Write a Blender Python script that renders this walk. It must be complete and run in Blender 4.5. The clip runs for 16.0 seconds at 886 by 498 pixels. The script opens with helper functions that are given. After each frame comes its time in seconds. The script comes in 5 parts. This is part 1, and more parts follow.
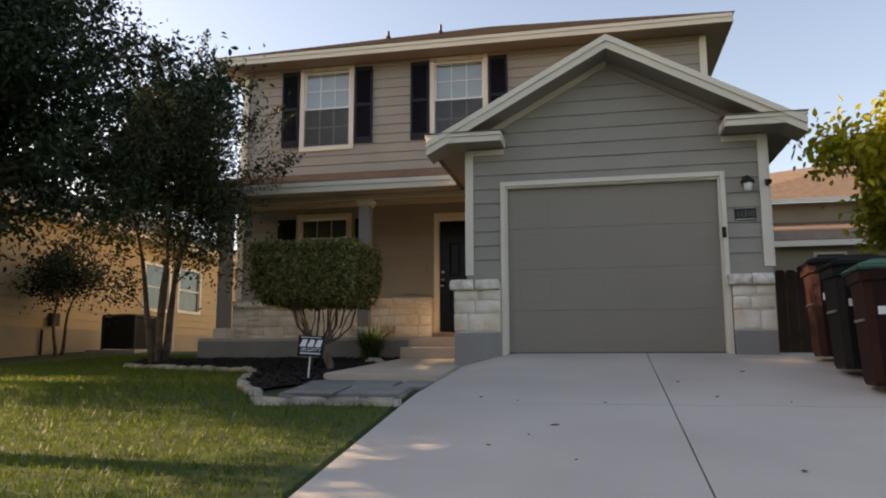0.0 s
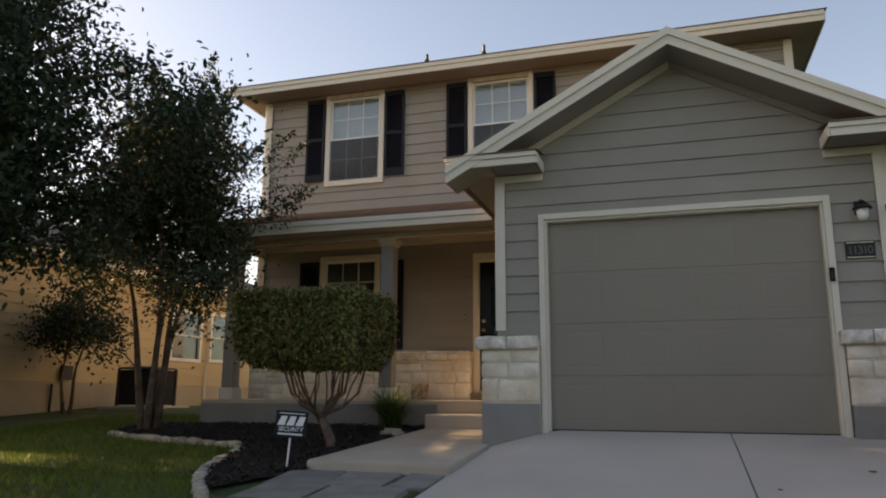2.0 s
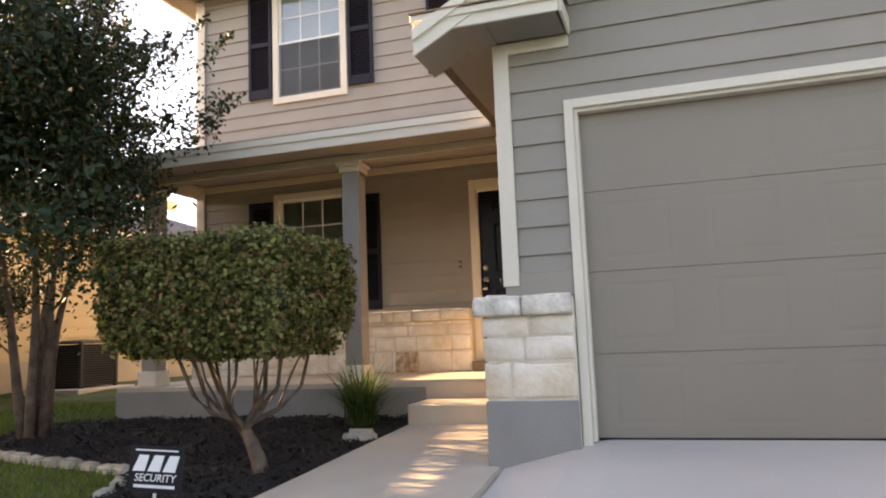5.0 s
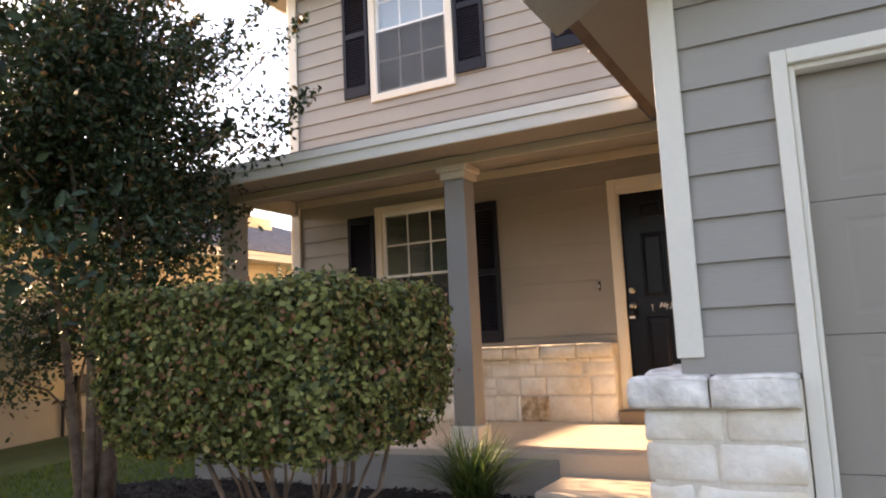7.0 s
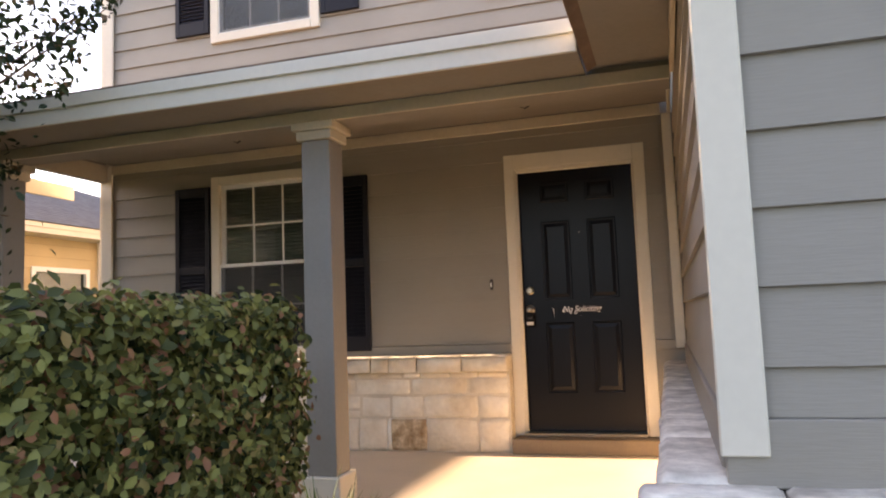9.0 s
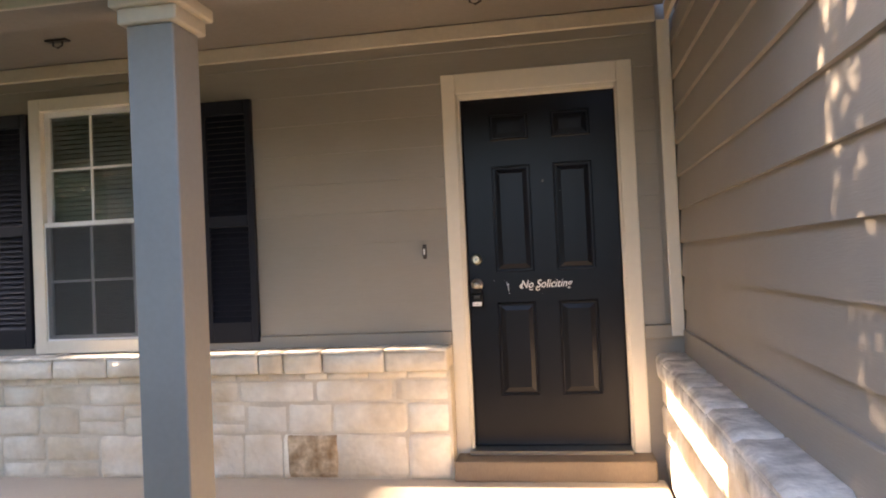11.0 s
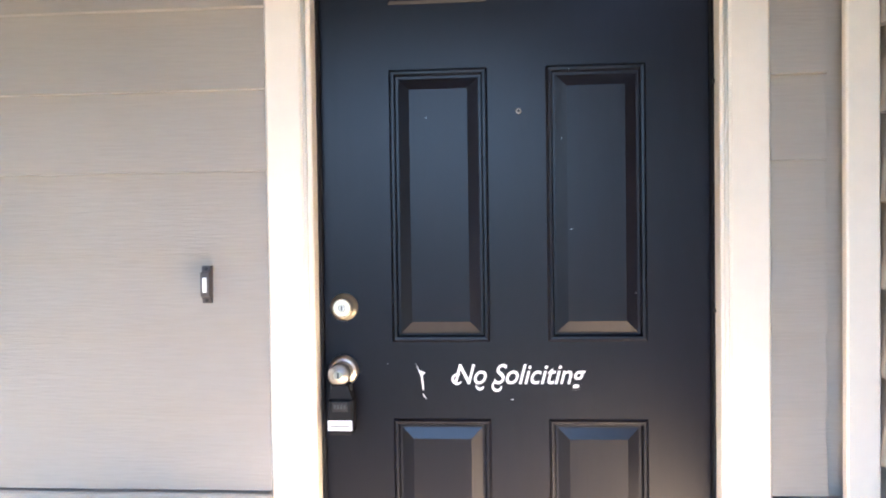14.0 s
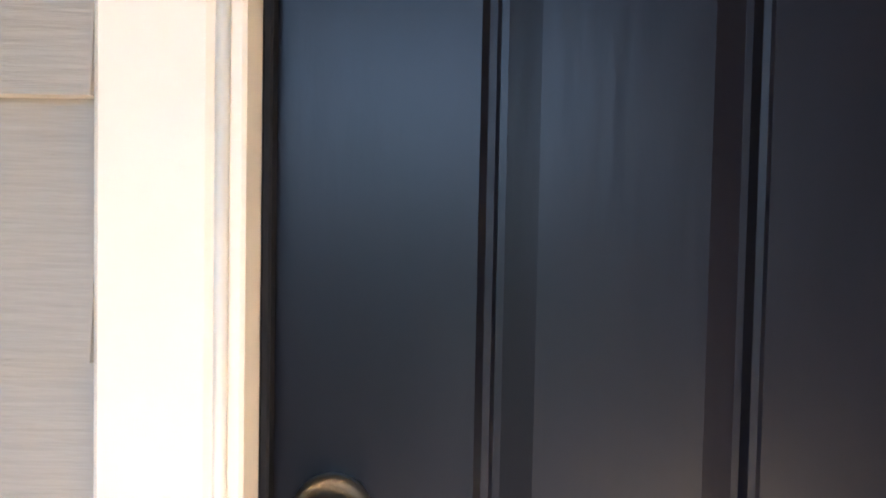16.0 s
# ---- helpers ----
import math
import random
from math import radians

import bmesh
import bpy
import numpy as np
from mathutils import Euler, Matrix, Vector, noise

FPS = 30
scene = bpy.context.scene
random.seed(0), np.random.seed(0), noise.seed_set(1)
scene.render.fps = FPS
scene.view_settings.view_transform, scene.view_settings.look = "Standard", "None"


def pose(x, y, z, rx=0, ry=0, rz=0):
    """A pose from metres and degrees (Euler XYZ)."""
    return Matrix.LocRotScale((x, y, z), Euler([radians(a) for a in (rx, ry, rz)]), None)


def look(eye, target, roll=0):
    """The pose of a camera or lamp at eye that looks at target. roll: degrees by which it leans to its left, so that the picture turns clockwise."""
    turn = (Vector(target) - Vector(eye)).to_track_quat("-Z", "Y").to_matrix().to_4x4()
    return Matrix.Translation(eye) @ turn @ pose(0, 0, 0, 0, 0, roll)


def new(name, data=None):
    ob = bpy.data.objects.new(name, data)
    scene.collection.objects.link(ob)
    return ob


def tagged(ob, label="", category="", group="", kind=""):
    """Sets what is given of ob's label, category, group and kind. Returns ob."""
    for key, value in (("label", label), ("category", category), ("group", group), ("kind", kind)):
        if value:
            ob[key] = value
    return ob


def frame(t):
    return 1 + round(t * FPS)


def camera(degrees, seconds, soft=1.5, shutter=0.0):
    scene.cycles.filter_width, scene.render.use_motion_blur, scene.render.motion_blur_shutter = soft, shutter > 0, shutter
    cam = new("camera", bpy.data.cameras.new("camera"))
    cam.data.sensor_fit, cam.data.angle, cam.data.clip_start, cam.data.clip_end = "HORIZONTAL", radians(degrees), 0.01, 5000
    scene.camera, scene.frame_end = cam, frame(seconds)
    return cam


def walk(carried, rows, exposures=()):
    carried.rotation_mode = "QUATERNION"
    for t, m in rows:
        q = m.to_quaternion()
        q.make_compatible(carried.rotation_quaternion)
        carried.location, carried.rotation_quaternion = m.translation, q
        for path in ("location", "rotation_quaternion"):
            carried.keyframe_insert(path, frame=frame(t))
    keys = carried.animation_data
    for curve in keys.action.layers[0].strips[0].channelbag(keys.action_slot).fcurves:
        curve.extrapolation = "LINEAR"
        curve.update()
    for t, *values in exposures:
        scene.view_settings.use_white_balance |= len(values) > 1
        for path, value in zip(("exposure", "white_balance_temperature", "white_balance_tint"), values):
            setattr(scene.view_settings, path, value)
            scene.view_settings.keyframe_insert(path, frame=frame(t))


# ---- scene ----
cam = camera(62.2, 16.0, soft=2.0)
PATH = [
    (0, (-0.241, 0.48, 1.663), (-0.647, 2.416, 1.954), -0.1),
    (0.5, (-0.192, 0.963, 1.743), (-0.682, 2.884, 2.012), -1.4),
    (1, (-0.185, 1.367, 1.806), (-0.759, 3.258, 2.116), -1.5),
    (1.5, (-0.204, 1.883, 1.912), (-0.767, 3.761, 2.306), 0.1),
    (2, (-0.148, 2.334, 2.028), (-0.731, 4.206, 2.424), 0.3),
    (2.5, (-0.199, 2.72, 2.048), (-0.771, 4.602, 2.412), -1.0),
    (3, (-0.279, 3.195, 2.132), (-0.826, 5.087, 2.48), -1.5),
    (3.5, (-0.37, 3.63, 2.201), (-0.919, 5.531, 2.493), -2.2),
    (6, (-1.044, 6.034, 2.648), (-1.778, 7.879, 2.884), -1.1),
    (6.5, (-1.12, 6.423, 2.804), (-2.038, 8.179, 3.077), -0.5),
    (7, (-1.3, 6.682, 2.825), (-2.229, 8.435, 3.078), -2.7),
    (7.5, (-1.515, 6.956, 2.882), (-2.335, 8.76, 3.149), -3.3),
    (8, (-1.666, 7.318, 2.957), (-2.446, 9.139, 3.231), -2.5),
    (8.5, (-1.834, 7.638, 2.975), (-2.538, 9.494, 3.217), -1.9),
    (9, (-2.006, 8.022, 3.06), (-2.581, 9.929, 3.246), -2.2),
    (9.5, (-2.03, 8.36, 3.09), (-2.55, 10.285, 3.232), -2.6),
    (12, (-2.765, 10.457, 3.293), (-3.028, 12.439, 3.311), -2.4),
    (12.5, (-2.620, 10.913, 3.180), (-2.921, 12.889, 3.252), -2.0),
    (13, (-2.771, 11.391, 3.207), (-2.889, 13.388, 3.223), -1.6),
    (13.5, (-2.816, 11.906, 3.334), (-2.916, 13.904, 3.326), -2.8),
    (14, (-2.713, 12.261, 3.424), (-2.855, 14.255, 3.382), -0.8),
    (14.5, (-2.714, 12.590, 3.501), (-2.806, 14.586, 3.402), -2.6),
    (15, (-2.778, 12.816, 3.476), (-2.876, 14.808, 3.335), -0.6),
    (15.5, (-2.875, 13.140, 3.488), (-3.021, 15.134, 3.440), 1.4),
    (16, (-2.984, 13.401, 3.490), (-2.997, 15.400, 3.418), 1.1),
]
EXPOSURES = [(0, 1.15, 8500, 21), (1, 1.1, 8500, 20), (2, 0.95, 8600, 20), (3, 1.0, 9000, 20), (3.5, 1.4, 9600, 22), (6, 2.45, 8100, 26), (7, 2.45, 8000, 26), (8, 2.25, 8000, 26), (9.5, 2.62, 8000, 25), (12, 3.15, 5600, 19), (13, 3.6, 5450, 18), (14, 4.65, 5350, 18), (15, 4.75, 5450, 17), (16, 4.5, 5500, 17)]
walk(cam, [(t, look(eye, target, roll)) for t, eye, target, roll in PATH], EXPOSURES)

# ---- world, sun, exposure ----
world = bpy.data.worlds.new("sky")
scene.world = world
world.use_nodes = True
wn = world.node_tree.nodes
sky = wn.new("ShaderNodeTexSky")
sky.sky_type = "NISHITA"
sky.sun_disc = False
SUN_TO = Vector((-0.93, 0.035, 0.35)).normalized()
sky.sun_elevation = math.asin(SUN_TO.z)
sky.sun_rotation = math.atan2(SUN_TO.x, SUN_TO.y)
sky.air_density, sky.dust_density, sky.ozone_density = 1.0, 1.5, 1.5
wn["Background"].inputs["Strength"].default_value = 0.15
world.node_tree.links.new(sky.outputs[0], wn["Background"].inputs["Color"])
sun = new("sun", bpy.data.lights.new("sun", "SUN"))
sun.data.energy, sun.data.angle, sun.data.color = 5.0, radians(0.5), (1.0, 0.80, 0.55)
sun.matrix_world = look((0, 0, 30), Vector((0, 0, 30)) - SUN_TO)

# ---- materials ----
def mat(name, base, rough=0.6, var=0.15, scale=3.0, fine=60.0, bump=0.15, stretch=(1, 1, 1), metal=0.0, tint=None, rand=0.0, coat=0.0, spec=0.5):
    """Base colour varied at two scales (stains and grain), with a fine relief; rand varies it from piece to piece."""
    m = bpy.data.materials.new(name)
    m.use_nodes = True
    nt = m.node_tree
    b = nt.nodes["Principled BSDF"]
    b.inputs["Roughness"].default_value = rough
    b.inputs["Metallic"].default_value = metal
    b.inputs["Coat Weight"].default_value = coat
    b.inputs["Specular IOR Level"].default_value = spec
    co = nt.nodes.new("ShaderNodeTexCoord")
    mp = nt.nodes.new("ShaderNodeMapping")
    mp.inputs["Scale"].default_value = stretch
    nt.links.new(co.outputs["Object"], mp.inputs["Vector"])
    big, small = nt.nodes.new("ShaderNodeTexNoise"), nt.nodes.new("ShaderNodeTexNoise")
    big.inputs["Scale"].default_value, small.inputs["Scale"].default_value = scale, fine
    big.inputs["Detail"].default_value, small.inputs["Detail"].default_value = 6, 4
    nt.links.new(co.outputs["Object"], big.inputs["Vector"])
    nt.links.new(mp.outputs[0], small.inputs["Vector"])
    ramp = nt.nodes.new("ShaderNodeMix")
    ramp.data_type = "RGBA"
    lo = [c * (1 - var) for c in base]
    hi = [min(1, c * (1 + var)) for c in (tint or base)]
    ramp.inputs[6].default_value, ramp.inputs[7].default_value = (*lo, 1), (*hi, 1)
    con = nt.nodes.new("ShaderNodeMapRange")
    con.inputs[1].default_value, con.inputs[2].default_value = 0.3, 0.7
    nt.links.new(big.outputs["Fac"], con.inputs[0])
    nt.links.new(con.outputs[0], ramp.inputs[0])
    grain = nt.nodes.new("ShaderNodeMix")
    grain.data_type, grain.blend_type = "RGBA", "MULTIPLY"
    g2 = nt.nodes.new("ShaderNodeMapRange")
    g2.inputs[1].default_value, g2.inputs[2].default_value = 0.3, 0.7
    g2.inputs[3].default_value, g2.inputs[4].default_value = 1 - var, 1.0
    nt.links.new(small.outputs["Fac"], g2.inputs[0])
    grain.inputs[0].default_value = 1.0
    nt.links.new(ramp.outputs[2], grain.inputs[6])
    nt.links.new(g2.outputs[0], grain.inputs[7])
    out = grain.outputs[2]
    if rand:
        info = nt.nodes.new("ShaderNodeObjectInfo")
        hsv = nt.nodes.new("ShaderNodeHueSaturation")
        mr = nt.nodes.new("ShaderNodeMapRange")
        mr.inputs[3].default_value, mr.inputs[4].default_value = 1 - rand, 1 + rand
        nt.links.new(info.outputs["Random"], mr.inputs[0])
        nt.links.new(mr.outputs[0], hsv.inputs["Value"])
        nt.links.new(out, hsv.inputs["Color"])
        out = hsv.outputs[0]
    nt.links.new(out, b.inputs["Base Color"])
    bp = nt.nodes.new("ShaderNodeBump")
    bp.inputs["Strength"].default_value = bump
    bp.inputs["Distance"].default_value = 0.01
    nt.links.new(small.outputs["Fac"], bp.inputs["Height"])
    nt.links.new(bp.outputs[0], b.inputs["Normal"])
    return m


def leaf_mat(name, dark, light, trans=0.35, accent=None):
    m = bpy.data.materials.new(name)
    m.use_nodes = True
    nt = m.node_tree
    b = nt.nodes["Principled BSDF"]
    b.inputs["Roughness"].default_value = 0.5
    b.inputs["Specular IOR Level"].default_value = 0.25
    geo = nt.nodes.new("ShaderNodeNewGeometry")
    ramp = nt.nodes.new("ShaderNodeValToRGB")
    ramp.color_ramp.elements[0].color, ramp.color_ramp.elements[1].color = (*dark, 1), (*light, 1)
    if accent:
        ramp.color_ramp.elements[1].position = 0.86
        e = ramp.color_ramp.elements.new(0.93)
        e.color = (*accent, 1)
    nt.links.new(geo.outputs["Random Per Island"], ramp.inputs[0])
    nt.links.new(ramp.outputs[0], b.inputs["Base Color"])
    tr = nt.nodes.new("ShaderNodeBsdfTranslucent")
    nt.links.new(ramp.outputs[0], tr.inputs["Color"])
    mix = nt.nodes.new("ShaderNodeMixShader")
    mix.inputs[0].default_value = trans
    nt.links.new(b.outputs[0], mix.inputs[1])
    nt.links.new(tr.outputs[0], mix.inputs[2])
    nt.links.new(mix.outputs[0], nt.nodes["Material Output"].inputs[0])
    return m


def glass_mat(name, tint=(0.75, 0.8, 0.8)):
    m = bpy.data.materials.new(name)
    m.use_nodes = True
    nt = m.node_tree
    tr, gl, mix, fr = (nt.nodes.new(k) for k in ("ShaderNodeBsdfTransparent", "ShaderNodeBsdfGlossy", "ShaderNodeMixShader", "ShaderNodeLayerWeight"))
    tr.inputs[0].default_value = (*tint, 1)
    gl.inputs["Roughness"].default_value = 0.02
    pw, ad = nt.nodes.new("ShaderNodeMath"), nt.nodes.new("ShaderNodeMath")
    pw.operation, ad.operation = "POWER", "MULTIPLY_ADD"
    pw.inputs[1].default_value = 4.0
    ad.inputs[1].default_value, ad.inputs[2].default_value = 0.8, 0.10
    nt.links.new(fr.outputs["Facing"], pw.inputs[0])
    nt.links.new(pw.outputs[0], ad.inputs[0])
    nt.links.new(ad.outputs[0], mix.inputs[0])
    nt.links.new(tr.outputs[0], mix.inputs[1])
    nt.links.new(gl.outputs[0], mix.inputs[2])
    nt.links.new(mix.outputs[0], nt.nodes["Material Output"].inputs[0])
    return m


def screen_mat(name, cover, color):
    m = bpy.data.materials.new(name)
    m.use_nodes = True
    nt = m.node_tree
    tr, mix = nt.nodes.new("ShaderNodeBsdfTransparent"), nt.nodes.new("ShaderNodeMixShader")
    b = nt.nodes["Principled BSDF"]
    b.inputs["Base Color"].default_value, b.inputs["Roughness"].default_value = (*color, 1), 0.7
    mix.inputs[0].default_value = cover
    nt.links.new(tr.outputs[0], mix.inputs[1])
    nt.links.new(b.outputs[0], mix.inputs[2])
    nt.links.new(mix.outputs[0], nt.nodes["Material Output"].inputs[0])
    return m


MESH = screen_mat("fine_dark_mesh", 0.42, (0.035, 0.037, 0.04))
SIDING = mat("painted_fibre_cement", (0.315, 0.283, 0.238), 0.55, 0.055, 1.5, 22, 0.14, (0.7, 0.7, 10), rand=0.03)
TRIM = mat("cream_painted_trim", (0.72, 0.66, 0.55), 0.5, 0.04, 1.5, 30, 0.03)
TRIM_WARM = mat("tan_painted_trim", (0.60, 0.52, 0.40), 0.5, 0.08, 2.0, 40, 0.08)
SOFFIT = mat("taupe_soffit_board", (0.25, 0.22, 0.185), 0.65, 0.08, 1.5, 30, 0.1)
COLUMN = mat("taupe_column_paint", (0.27, 0.25, 0.225), 0.5, 0.06, 2.0, 40, 0.08)
GDOOR = mat("garage_door_steel_paint", (0.262, 0.225, 0.18), 0.48, 0.04, 1.2, 120, 0.05, (1, 1, 4))
STONE = mat("cream_limestone", (0.73, 0.60, 0.425), 0.88, 0.10, 3.6, 26, 0.75, tint=(0.82, 0.77, 0.68), rand=0.07)
STONE_CAP = mat("weathered_limestone_cap", (0.60, 0.54, 0.46), 0.9, 0.18, 9.0, 30, 1.0, tint=(0.84, 0.78, 0.69), rand=0.06)
STONE_RUST = mat("rust_stained_limestone", (0.45, 0.27, 0.13), 0.85, 0.3, 14.0, 45, 0.5, tint=(0.6, 0.48, 0.33))
MORTAR = mat("pale_mortar", (0.68, 0.60, 0.48), 0.95, 0.12, 6.0, 60, 0.5)
CONCRETE = mat("driveway_concrete", (0.50, 0.47, 0.425), 0.85, 0.10, 0.7, 140, 0.18)
CONCRETE2 = mat("porch_concrete", (0.52, 0.45, 0.36), 0.85, 0.10, 1.2, 120, 0.15)
PLINTH = mat("grey_foundation_paint", (0.27, 0.265, 0.25), 0.8, 0.10, 2.0, 80, 0.2)
SLATE = mat("grey_flagstone", (0.24, 0.235, 0.215), 0.8, 0.22, 4.0, 60, 0.35, rand=0.2)
SHINGLE = mat("brown_shingle", (0.20, 0.135, 0.095), 0.95, 0.22, 5.0, 90, 0.5)
SHINGLE_G = mat("grey_shingle", (0.14, 0.135, 0.14), 0.95, 0.22, 5.0, 90, 0.5)
BLACK = mat("black_shutter_paint", (0.010, 0.011, 0.018), 0.5, 0.1, 3.0, 60, 0.05, spec=0.25)
DOORPAINT = mat("black_door_paint", (0.0048, 0.0046, 0.0080), 0.33, 0.16, 3.5, 50, 0.06, (1, 1, 0.15), spec=0.28)
METAL = mat("satin_nickel", (0.62, 0.58, 0.50), 0.28, 0.05, 8.0, 120, 0.03, metal=1.0)
BRASS = mat("aged_brass", (0.62, 0.55, 0.41), 0.33, 0.08, 8.0, 120, 0.03, metal=1.0)
NICKEL_WORN = mat("worn_dark_nickel", (0.33, 0.30, 0.26), 0.38, 0.12, 20.0, 120, 0.04, metal=0.9)
BRASS_FACE = mat("pale_brass_face", (0.80, 0.72, 0.52), 0.42, 0.05, 20.0, 200, 0.03, metal=0.7)
METAL_DULL = mat("dull_pewter", (0.12, 0.11, 0.10), 0.5, 0.1, 8, 90, 0.05, metal=0.5)
DARKMETAL = mat("dark_bronze_metal", (0.02, 0.018, 0.016), 0.45, 0.1, 8.0, 90, 0.05, metal=0.4)
BELL = mat("brown_grey_plastic", (0.055, 0.045, 0.042), 0.5, 0.1, 20, 120, 0.05)
WHITEP = mat("white_vinyl", (0.80, 0.80, 0.78), 0.4, 0.04, 3.0, 60, 0.03)
DECAL = mat("white_vinyl_decal", (0.85, 0.85, 0.85), 0.5, 0.03, 10, 100, 0.02)
GLASS = glass_mat("window_glass", (0.9, 0.93, 0.93))
SCREEN = glass_mat("screened_glass", (0.5, 0.55, 0.57))
FROST = mat("frosted_lamp_glass", (0.8, 0.8, 0.78), 0.3, 0.03, 6, 60, 0.02)
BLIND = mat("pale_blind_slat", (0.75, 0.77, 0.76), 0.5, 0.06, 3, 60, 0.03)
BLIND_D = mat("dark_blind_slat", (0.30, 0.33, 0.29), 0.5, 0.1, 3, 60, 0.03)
WOODSILL = mat("brown_threshold_wood", (0.20, 0.15, 0.105), 0.7, 0.2, 4.0, 40, 0.2, (6, 1, 1))
YELLOW = mat("yellow_painted_siding", (0.52, 0.40, 0.225), 0.6, 0.06, 1.5, 30, 0.2, (1, 1, 8), rand=0.03)
BEIGE = mat("beige_foundation", (0.42, 0.36, 0.27), 0.85, 0.1, 1.5, 80, 0.2)
BARK = mat("smooth_tan_bark", (0.12, 0.078, 0.055), 0.8, 0.3, 8.0, 40, 0.4, (4, 4, 0.6), tint=(0.19, 0.13, 0.095))
SOIL = mat("brown_bare_soil", (0.13, 0.085, 0.055), 0.95, 0.3, 5.0, 60, 0.6)
MULCH = mat("dark_mulch", (0.022, 0.016, 0.013), 0.9, 0.4, 10.0, 60, 0.6)
LAWN = mat("lawn_soil_and_thatch", (0.035, 0.065, 0.014), 0.95, 0.3, 1.5, 60, 0.5, tint=(0.055, 0.085, 0.02))
CAN = mat("maroon_bin_plastic", (0.028, 0.011, 0.010), 0.6, 0.12, 3.0, 70, 0.08, spec=0.1)
CAN_BLK = mat("black_bin_plastic", (0.011, 0.011, 0.012), 0.6, 0.15, 3.0, 70, 0.08, spec=0.12)
CAN_GRN = mat("green_bin_plastic", (0.02, 0.10, 0.055), 0.45, 0.12, 3.0, 70, 0.08)
FENCE = mat("dark_stained_fence", (0.075, 0.035, 0.022), 0.8, 0.25, 3.0, 40, 0.3, (6, 6, 0.5), rand=0.15)
TAUPE = mat("taupe_render_wall", (0.30, 0.25, 0.19), 0.8, 0.08, 1.0, 50, 0.1)
ACMETAL = mat("grey_unit_metal", (0.05, 0.05, 0.05), 0.5, 0.1, 3, 60, 0.1, metal=0.3)
INTERIOR = mat("dim_room_paint", (0.30, 0.28, 0.25), 0.8, 0.05, 1, 40, 0.05)
LEAF_MYRTLE = leaf_mat("myrtle_leaf", (0.013, 0.024, 0.012), (0.042, 0.066, 0.024), 0.25, (0.13, 0.075, 0.03))
LEAF_BIG = leaf_mat("big_tree_leaf", (0.012, 0.024, 0.012), (0.04, 0.065, 0.028), 0.25)
LEAF_BUSH = leaf_mat("bush_leaf", (0.012, 0.027, 0.009), (0.28, 0.28, 0.085), 0.3, (0.34, 0.16, 0.09))
LEAF_SUN = leaf_mat("yellow_green_leaf", (0.20, 0.22, 0.02), (0.55, 0.48, 0.04), 0.45)
LEAF_STRAP = leaf_mat("strap_leaf", (0.03, 0.06, 0.015), (0.11, 0.17, 0.05), 0.3)
GRASS = leaf_mat("grass_blade", (0.045, 0.095, 0.010), (0.17, 0.22, 0.02), 0.4)

# ---- helpers of this scene ----
def mesh_of(name, verts, faces, material):
    me = bpy.data.meshes.new(name)
    me.from_pydata(verts, [], faces)
    me.materials.append(material)
    return me


def part(name, bm, material, parent=None, label="", smooth=False):
    bmesh.ops.recalc_face_normals(bm, faces=bm.faces)
    me = bpy.data.meshes.new(name)
    bm.to_mesh(me)
    bm.free()
    me.materials.append(material)
    if smooth:
        for p in me.polygons:
            p.use_smooth = True
    ob = new(name, me)
    ob.parent = parent
    return tagged(ob, label)


def raw(name, verts, faces, material, parent=None, label=""):
    ob = new(name, mesh_of(name, verts, faces, material))
    ob.parent = parent
    return tagged(ob, label)


def thing(name, label, category, kind="", group="", at=(0, 0, 0)):
    ob = new(name)
    ob.location = at
    ob.empty_display_size = 0.1
    return tagged(ob, label, category, group, kind)


def box(bm, x0, x1, y0, y1, z0, z1, bevel=0.0, turn=None):
    m = Matrix.Translation(((x0 + x1) / 2, (y0 + y1) / 2, (z0 + z1) / 2)) @ Matrix.Diagonal((abs(x1 - x0), abs(y1 - y0), abs(z1 - z0), 1))
    vs = bmesh.ops.create_cube(bm, size=1.0, matrix=(turn @ m) if turn else m)["verts"]
    if bevel:
        es = list({e for v in vs for e in v.link_edges})
        bmesh.ops.bevel(bm, geom=es, offset=bevel, segments=1, affect="EDGES")
    return bm


def bx(*a, **k):
    return box(bmesh.new(), *a, **k)


def prism(bm, pts, off):
    """A polygon given by its corners, drawn out along off."""
    a = [bm.verts.new(p) for p in pts]
    b = [bm.verts.new(Vector(p) + Vector(off)) for p in pts]
    bm.faces.new(a)
    bm.faces.new(b[::-1])
    for i in range(len(a)):
        j = (i + 1) % len(a)
        bm.faces.new((a[i], b[i], b[j], a[j]))
    return bm


def lathe(bm, profile, m, n=20):
    """Rings of (radius, height) round the local z axis, placed by m."""
    rings = [[bm.verts.new(m @ Vector((r * math.cos(2 * math.pi * i / n), r * math.sin(2 * math.pi * i / n), h))) for i in range(n)] for r, h in profile]
    for a, b in zip(rings, rings[1:]):
        for i in range(n):
            bm.faces.new((a[i], a[(i + 1) % n], b[(i + 1) % n], b[i]))
    bm.faces.new(rings[0])
    bm.faces.new(rings[-1])
    return bm


